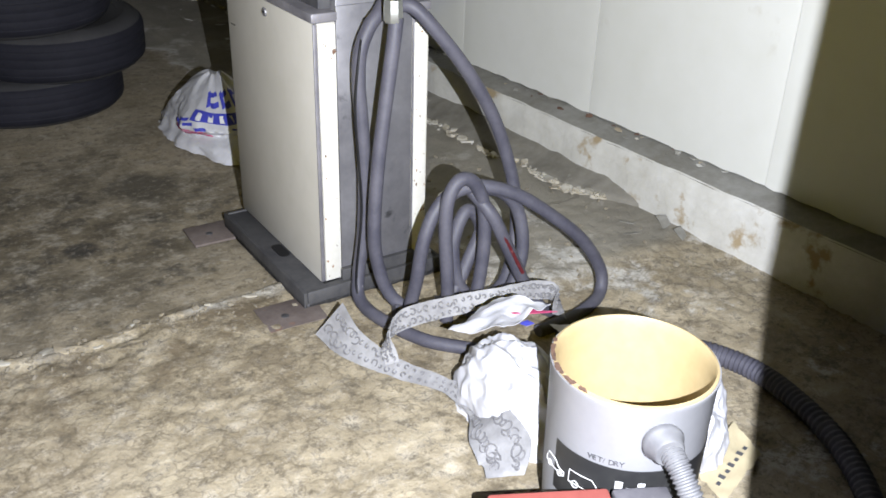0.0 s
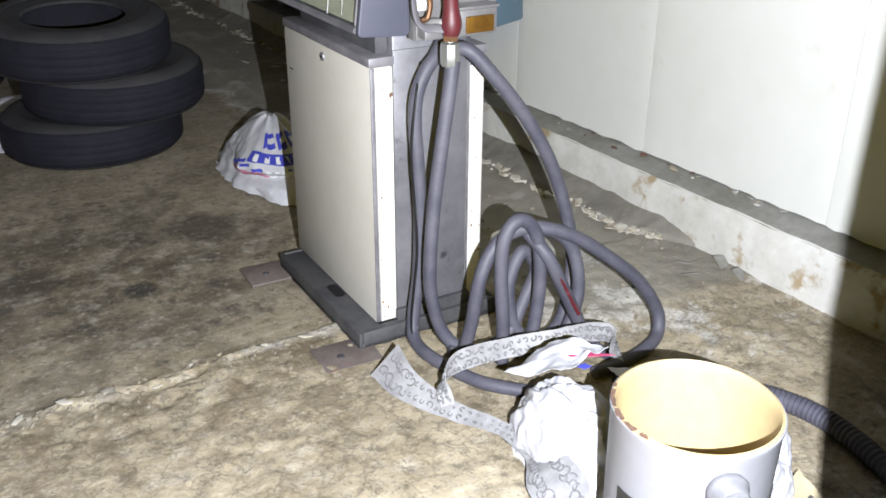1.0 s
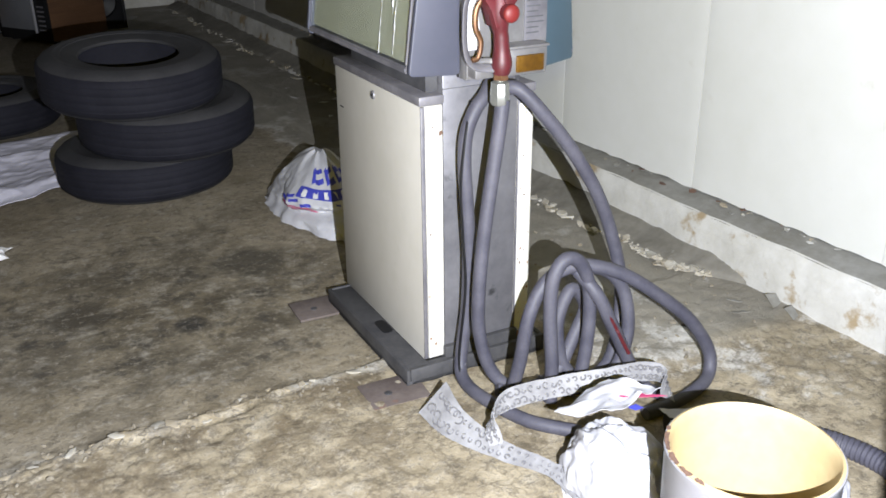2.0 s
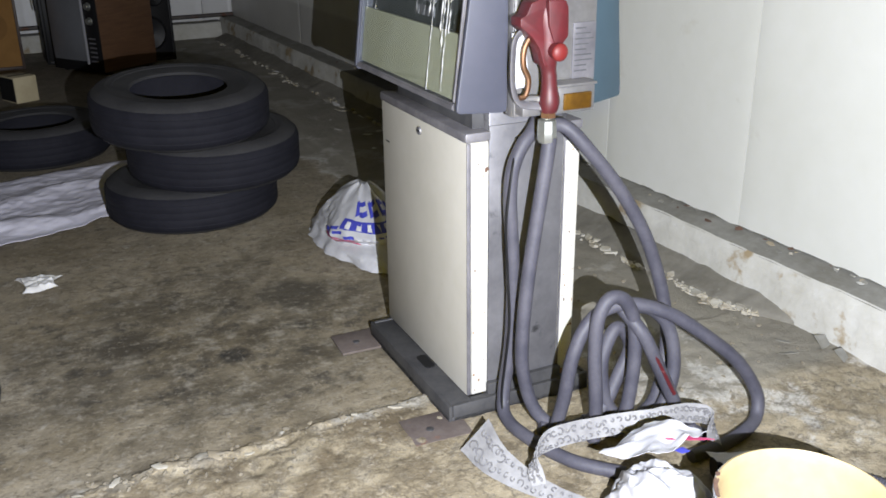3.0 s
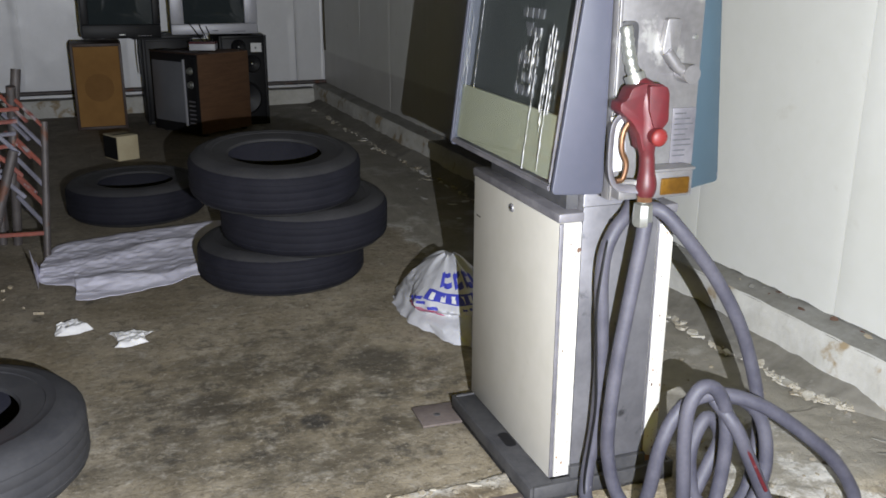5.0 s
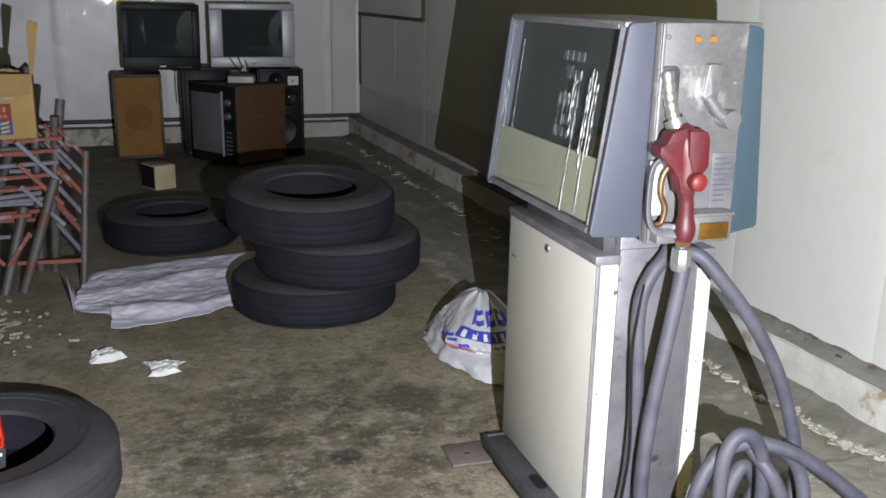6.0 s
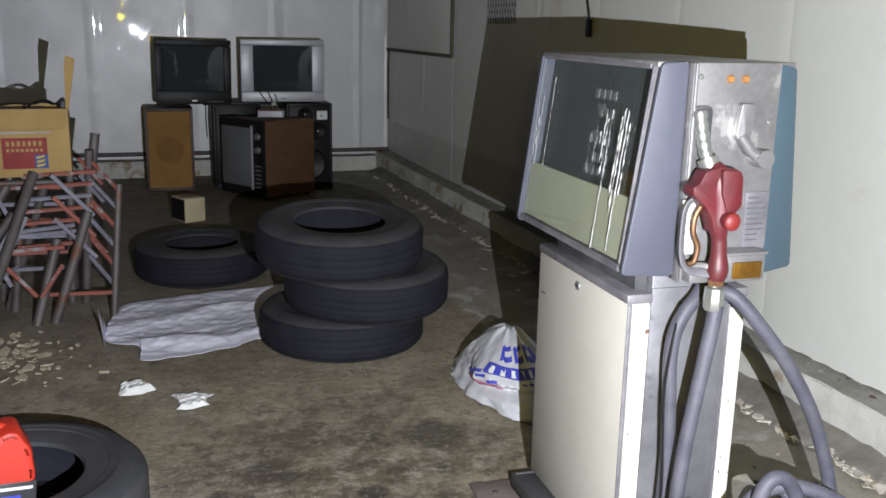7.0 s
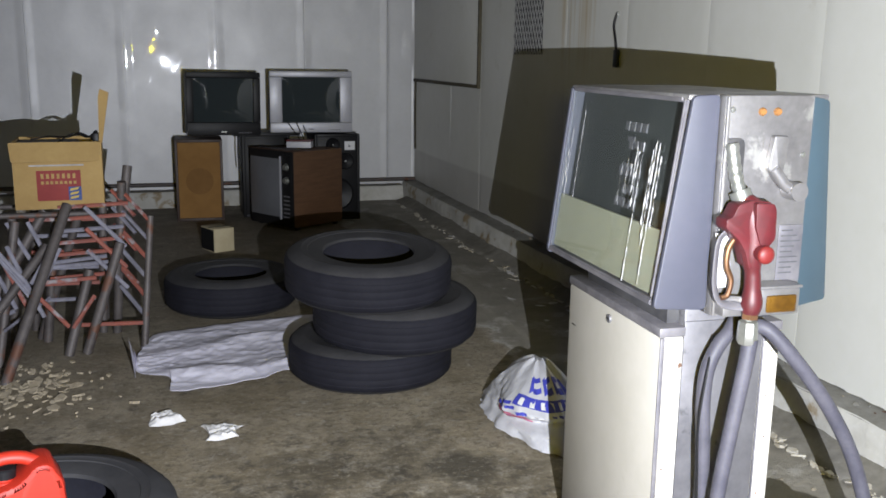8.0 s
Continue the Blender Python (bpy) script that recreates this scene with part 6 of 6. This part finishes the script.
carton = thing("open_carton", pose(-0.532, 4.33, 0.602, 0, 0, 2), "open brown cardboard carton with red and blue print", "carton")
CX, CY, CH = 0.172, 0.15, 0.275
part("carton_front", box(-CX, CX, -CY, -CY + 0.005, 0, CH, 0.001), M_CARD, carton)
part("carton_back", box(-CX, CX, CY - 0.005, CY, 0, CH, 0.001), M_CARD, carton)
part("carton_side", box(-CX, -CX + 0.005, -CY + 0.0055, CY - 0.0055, 0, CH, 0.001), M_CARD, carton)
part("carton_side", box(CX - 0.005, CX, -CY + 0.0055, CY - 0.0055, 0, CH, 0.001), M_CARD, carton)
part("carton_bottom", box(-CX + 0.0055, CX - 0.0055, -CY + 0.0055, CY - 0.0055, 0.0, 0.006), M_CARD, carton)
f = part("flap", prism(rounded([(-CX - 0.01, 0), (CX - 0.005, 0), (CX - 0.012, -0.085), (-CX + 0.0, -0.085)], 0.01), 0.004), M_CARD, carton, "bent front flap")
f.matrix_basis = pose(0, -CY - 0.002, CH, 64, 0, 0)
f = part("flap", prism([(0, 0), (0.012, 0), (0.05, 0.21), (0.014, 0.225), (0.006, 0.19)], 0.004), M_CARD, carton, "raised torn side flap")
f.matrix_basis = pose(CX - 0.008, -CY + 0.05, CH - 0.01, 90, 0, -8)
part("printed_panel", box(-0.085, 0.085, -CY - 0.0022, -CY, 0.035, 0.16, 0.0005), M_CARDRED, carton, "faded red printed panel")
part("blue_corner", box(0.035, 0.085, -CY - 0.0034, -CY - 0.0024, 0.035, 0.092), M_CARDBLUE, carton)
for k in range(3):
    f = part("yellow_mark", prism([(0, 0), (0.03, 0.006), (0.036, 0.016), (0.004, 0.01)], 0.0012), M_CARDYEL, carton)
    f.matrix_basis = pose(0.04, -CY - 0.0036, 0.04 + k * 0.017, 90, 0, 0)
part("pale_line", box(-0.11, 0.10, -CY - 0.0014, -CY, 0.178, 0.184), M_LACE, carton)
for z, h, n in ((0.127, 0.02, 7), (0.104, 0.012, 8)):
    for k in range(n):
        part("letter_bar", box(-0.068 + k * 0.142 / n, -0.068 + k * 0.142 / n + 0.011, -CY - 0.0032, -CY - 0.0022, z, z + h), M_CARD, carton)
part("hand_hole", prism(rounded([(-0.02, -0.008), (0.02, -0.004), (0.02, 0.008), (-0.016, 0.006)], 0.005), 0.002), M_BLACK, carton).matrix_basis = pose(0.08, -CY - 0.0085, 0.205, 90, 0, 0)
# black gear and cables inside the carton
gear = thing("black_recorder", pose(-0.56, 4.32, 0.80, 3, 0, 4), "black video recorder lying in the carton", "recorder")
part("case", box(-0.14, 0.11, -0.12, 0.12, 0.0, 0.062, 0.005), M_BLACK, gear)
part("fascia", box(-0.138, 0.108, -0.124, -0.1205, 0.006, 0.056, 0.002), M_TRIM, gear)
cab = thing("tangled_cable", pose(-0.45, 4.31, 0.84), "tangled black cable in the carton", "cable")
part("cable_loop", tube(spline([(-0.08, -0.05, 0.03), (-0.02, 0.02, 0.06), (0.04, -0.04, 0.05), (0.07, 0.03, 0.07), (0.06, 0.09, 0.03), (0.0, 0.05, 0.06), (-0.05, 0.09, 0.04), (-0.12, 0.0, 0.05), (-0.18, -0.06, 0.045)], 8), 0.004, 6), M_BLACK, cab)
part("plug", box(0.055, 0.085, -0.02, 0.02, 0.0, 0.065, 0.006), M_BLACK, cab)


# ---------------------------------------------------------------- televisions and loudspeakers at the back
def screen_bm(w, h, bulge):
    n = 14

    def place(s, t):
        x, z = (s - 0.5), (t - 0.5)
        return (x * w, -bulge * (1 - 4 * x * x) * (1 - 4 * z * z) - 0.25 * bulge * (2 - 4 * x * x - 4 * z * z), z * h)
    return sheet(n, n, place, 0.0)


def crt(name, m, w, h, d, bez, mat, scr, label, chin=0.03, silver=False, side=0.05):
    """A tube television: a bezel with a curved screen, a body that tapers to the back, feet and controls."""
    t = thing(name, m, label, "television")
    bb = box(-w / 2, w / 2, 0, 0.05, 0, bez + chin, 0.008)
    body = part("bezel", bb, mat, t)
    part("bezel_top", box(-w / 2, w / 2, 0, 0.05, h - bez, h, 0.008), mat, body)
    for s in (-1, 1):
        part("bezel_side", box(s * w / 2 - (side if s > 0 else 0), s * w / 2 + (0 if s > 0 else side), 0.001, 0.05, bez + chin - 0.001, h - bez + 0.001, 0.006), mat, body)
    sb = screen_bm(w - 2 * side + 0.012, h - 2 * bez - chin + 0.012, 0.005)
    q = part("screen", sb, scr, t, "dark curved glass screen")
    q.location = (0, 0.022, bez + chin + (h - 2 * bez - chin) / 2)
    b = bmesh.new()
    lay = [(0.05, 0.985, 0.985), (d * 0.45, 0.97, 0.95), (d * 0.62, 0.72, 0.76), (d, 0.5, 0.55)]
    rings = []
    for y, sx, sz in lay:
        zz = 0.012
        rings.append([b.verts.new(v) for v in ((-w / 2 * sx, y, zz), (w / 2 * sx, y, zz), (w / 2 * sx, y, zz + (h - 0.016) * sz), (-w / 2 * sx, y, zz + (h - 0.016) * sz))])
    for p, q in zip(rings, rings[1:]):
        for k in range(4):
            b.faces.new((p[k], p[(k + 1) % 4], q[(k + 1) % 4], q[k]))
    b.faces.new(rings[0])
    b.faces.new(rings[-1][::-1])
    bmesh.ops.bevel(b, geom=b.edges[:], offset=0.008, segments=2, affect="EDGES")
    part("back_shell", b, M_BLACK if not silver else M_TRIM, t)
    part("badge", box(-0.02, 0.02, -0.002, 0.001, bez * 0.5, bez * 0.5 + 0.006), M_ZINC if not silver else M_INK, body)
    for k in range(5):
        part("key", box(w * 0.2 + k * 0.02, w * 0.2 + k * 0.02 + 0.012, -0.003, 0.001, bez * 0.35, bez * 0.35 + 0.006, 0.001), M_TRIM if not silver else M_INK, body)
    for s in (-1, 1):
        part("foot", box(s * w * 0.36 - 0.02, s * w * 0.36 + 0.02, 0.02, 0.2, -0.004, 0.012), M_BLACK, t)
    return t


def speaker(name, m, w, h, d, wood, label):
    s = thing(name, m, label, "loudspeaker")
    part("cabinet", box(-w / 2, w / 2, 0.004, d, 0, h, 0.004), wood, s)
    for a in ((-w / 2, -w / 2 + 0.018, 0, h), (w / 2 - 0.018, w / 2, 0, h), (-w / 2 + 0.0185, w / 2 - 0.0185, h - 0.018, h), (-w / 2 + 0.0185, w / 2 - 0.0185, 0, 0.02)):
        part("front_edge", box(a[0], a[1], -0.008, 0.0035, a[2], a[3], 0.002), wood, s)
    return s


sp = speaker("wooden_speaker", pose(0.155, 7.20, 0.0, 0, 0, -2), 0.345, 0.61, 0.32, M_DARKWOOD, "wooden loudspeaker with a tan cloth grille")
g = part("grille", box(-0.153, 0.153, -0.006, 0.003, 0.022, 0.590, 0.003), M_GRILLE, sp, "tan woven grille cloth")
q = part("cone_mark", lathe([(0.0, 0.0012), (0.085, 0.0012), (0.096, 0.0006), (0.10, 0.0)], 40), M_GRILLEDARK, g, "round worn mark over the cone")
q.matrix_basis = pose(0.0, -0.0062, 0.30, 90, 0, 0)
bk = speaker("black_cabinet", pose(0.66, 7.28, 0.0, 0, 0, 0), 0.36, 0.64, 0.32, M_BLACK, "black loudspeaker cabinet under the televisions")
part("grille", box(-0.16, 0.16, -0.006, 0.003, 0.022, 0.61, 0.003), M_BLACK, bk)
part("cable", tube(spline([(-0.21, -0.02, 0.64), (-0.215, -0.03, 0.52), (-0.21, -0.025, 0.38)], 6), 0.005, 6), M_BLACK, bk)
part("cable", tube(spline([(-0.19, -0.02, 0.64), (-0.188, -0.03, 0.5), (-0.185, -0.025, 0.36)], 6), 0.005, 6), M_BLACK, bk)
ts = speaker("tower_speaker", pose(1.165, 7.02, 0.0, 0, 0, 3), 0.345, 0.655, 0.30, M_BLACK, "black loudspeaker with exposed cones and a pale label")
part("baffle", box(-0.15, 0.15, -0.004, 0.003, 0.022, 0.634, 0.002), M_BLACK, ts, "dark worn baffle")
for cx, cz, r in ((-0.035, 0.575, 0.05), (0.06, 0.45, 0.06), (0.0, 0.20, 0.115)):
    q = part("cone", lathe([(0.0, 0.012), (r * 0.2, 0.012), (r * 0.28, 0.002), (r * 0.8, 0.014), (r * 0.92, 0.018), (r, 0.012), (r * 1.08, 0.0)], 32), M_BLACK, ts, "black speaker cone")
    q.matrix_basis = pose(cx, -0.004, cz, 90, 0, 0)
    q = part("dust_cap", ball((0, 0, 0.010), r * 0.16, None, (1, 1, 0.5), 12, 8), M_ZINC, ts)
    q.matrix_basis = pose(cx, -0.004, cz, 90, 0, 0)
lb = part("paper_label", box(0.055, 0.135, -0.006, -0.0045, 0.535, 0.60), M_WHITEINK, ts, "white paper label")
part("label_mark", prism([(0, 0), (0.018, 0.01), (0, 0.02)], 0.001), M_INK, lb).matrix_basis = pose(0.085, -0.0062, 0.555, 90, 0, 0)

crt("black_television", pose(0.335, 7.02, 0.655, 0, 0.8, 4), 0.53, 0.455, 0.44, 0.045, M_BLACK, M_SCREEN, "black tube television on a wooden loudspeaker", 0.05, False, 0.052)
crt("silver_television", pose(0.975, 7.03, 0.668, 0, 0, -2), 0.612, 0.452, 0.42, 0.045, M_SILVER, M_SCREEN, "silver tube television on black loudspeakers", 0.03, True, 0.092)
shim = thing("black_deck", pose(0.70, 7.10, 0.64), "flat black audio deck under the televisions", "audio deck")
part("deck_case", box(-0.30, 0.20, 0.0, 0.30, 0.0, 0.022, 0.003), M_BLACK, shim)

# wooden television, turned
wt = thing("wooden_television", pose(0.508, 7.017, 0.0, 0, 0, -57.6), "old wooden television with a grey screen", "television")
WW, WD, WH = 0.485, 0.475, 0.565
part("wood_case", box(0.0, WW, 0.012, WD, 0.02, WH, 0.005), M_WOOD, wt, "brown wood veneer case")
part("front_frame", box(0.0, WW, 0.0, 0.0115, 0.02, WH, 0.004), M_BLACK, wt)
part("top_edge", box(-0.002, WW + 0.002, -0.004, WD * 0.25, WH + 0.0005, WH + 0.010, 0.003), M_DARKWOOD, wt)
q = part("screen", moved(screen_bm(0.33, 0.42, 0.02), pose(0.185, -0.004, 0.30)), M_SCREENGREY, wt, "dusty grey curved screen")
part("screen_mask", box(0.350, 0.364, -0.014, 0.0, 0.07, 0.53, 0.003), M_SILVER, wt, "thin silver trim")
part("control_panel", box(0.37, 0.475, -0.006, 0.0, 0.05, 0.545, 0.003), M_BLACK, wt)
for z in (0.455, 0.36):
    q = part("knob", lathe([(0.0, 0.022), (0.018, 0.022), (0.02, 0.018), (0.022, 0.004), (0.027, 0.0)], 20), M_ZINC, wt, "round metal knob")
    q.matrix_basis = pose(0.422, -0.006, z, 90, 0, 0)
for k in range(6):
    part("vent_slit", box(0.39, 0.455, -0.008, -0.0062, 0.09 + k * 0.03, 0.10 + k * 0.03), M_TRIM, wt)
for a in ((0.03, 0.05), (WW - 0.05, 0.05), (0.03, WD - 0.06), (WW - 0.05, WD - 0.06)):
    part("foot", box(a[0], a[0] + 0.03, a[1], a[1] + 0.03, 0.0, 0.02), M_BLACK, wt)
ab = thing("antenna_box", pose(0.86, 6.86, WH + 0.011, 0, 0, -20), "small white and red box with a rabbit-ear antenna", "antenna")
part("box_body", box(-0.09, 0.09, -0.05, 0.05, 0, 0.045, 0.004), M_BAG, ab)
part("red_top", box(-0.092, 0.092, -0.052, 0.052, 0.0455, 0.058, 0.003), M_RED, ab, "faded red lid")
part("rod", tube([(0.0, 0.0, 0.06), (-0.10, 0.02, 0.19)], 0.004, 6), M_BLACK, ab)
part("rod", tube([(0.03, 0.0, 0.06), (-0.03, 0.03, 0.18)], 0.004, 6), M_BLACK, ab)
part("rod", tube([(0.09, 0.0, 0.01), (0.02, 0.03, 0.16)], 0.003, 6), M_BLACK, ab)

# small carton in front of the loudspeaker
sb = thing("small_carton", pose(0.245, 6.02, 0.0, 0, 0, 24) @ Matrix.Diagonal((0.82, 0.9, 0.92, 1)), "small beige carton with a black band standing on the floor", "carton")
part("carton_body", box(-0.085, 0.085, 0.0, 0.20, 0, 0.165, 0.004), M_BEIGE, sb)
part("black_band", box(-0.0875, -0.0855, 0.008, 0.192, 0.008, 0.157), M_BLACK, sb)
part("tape", box(-0.083, 0.083, 0.07, 0.10, 0.1655, 0.167), M_FRAMEBROWN, sb)

wall_panels()
back_sheets()
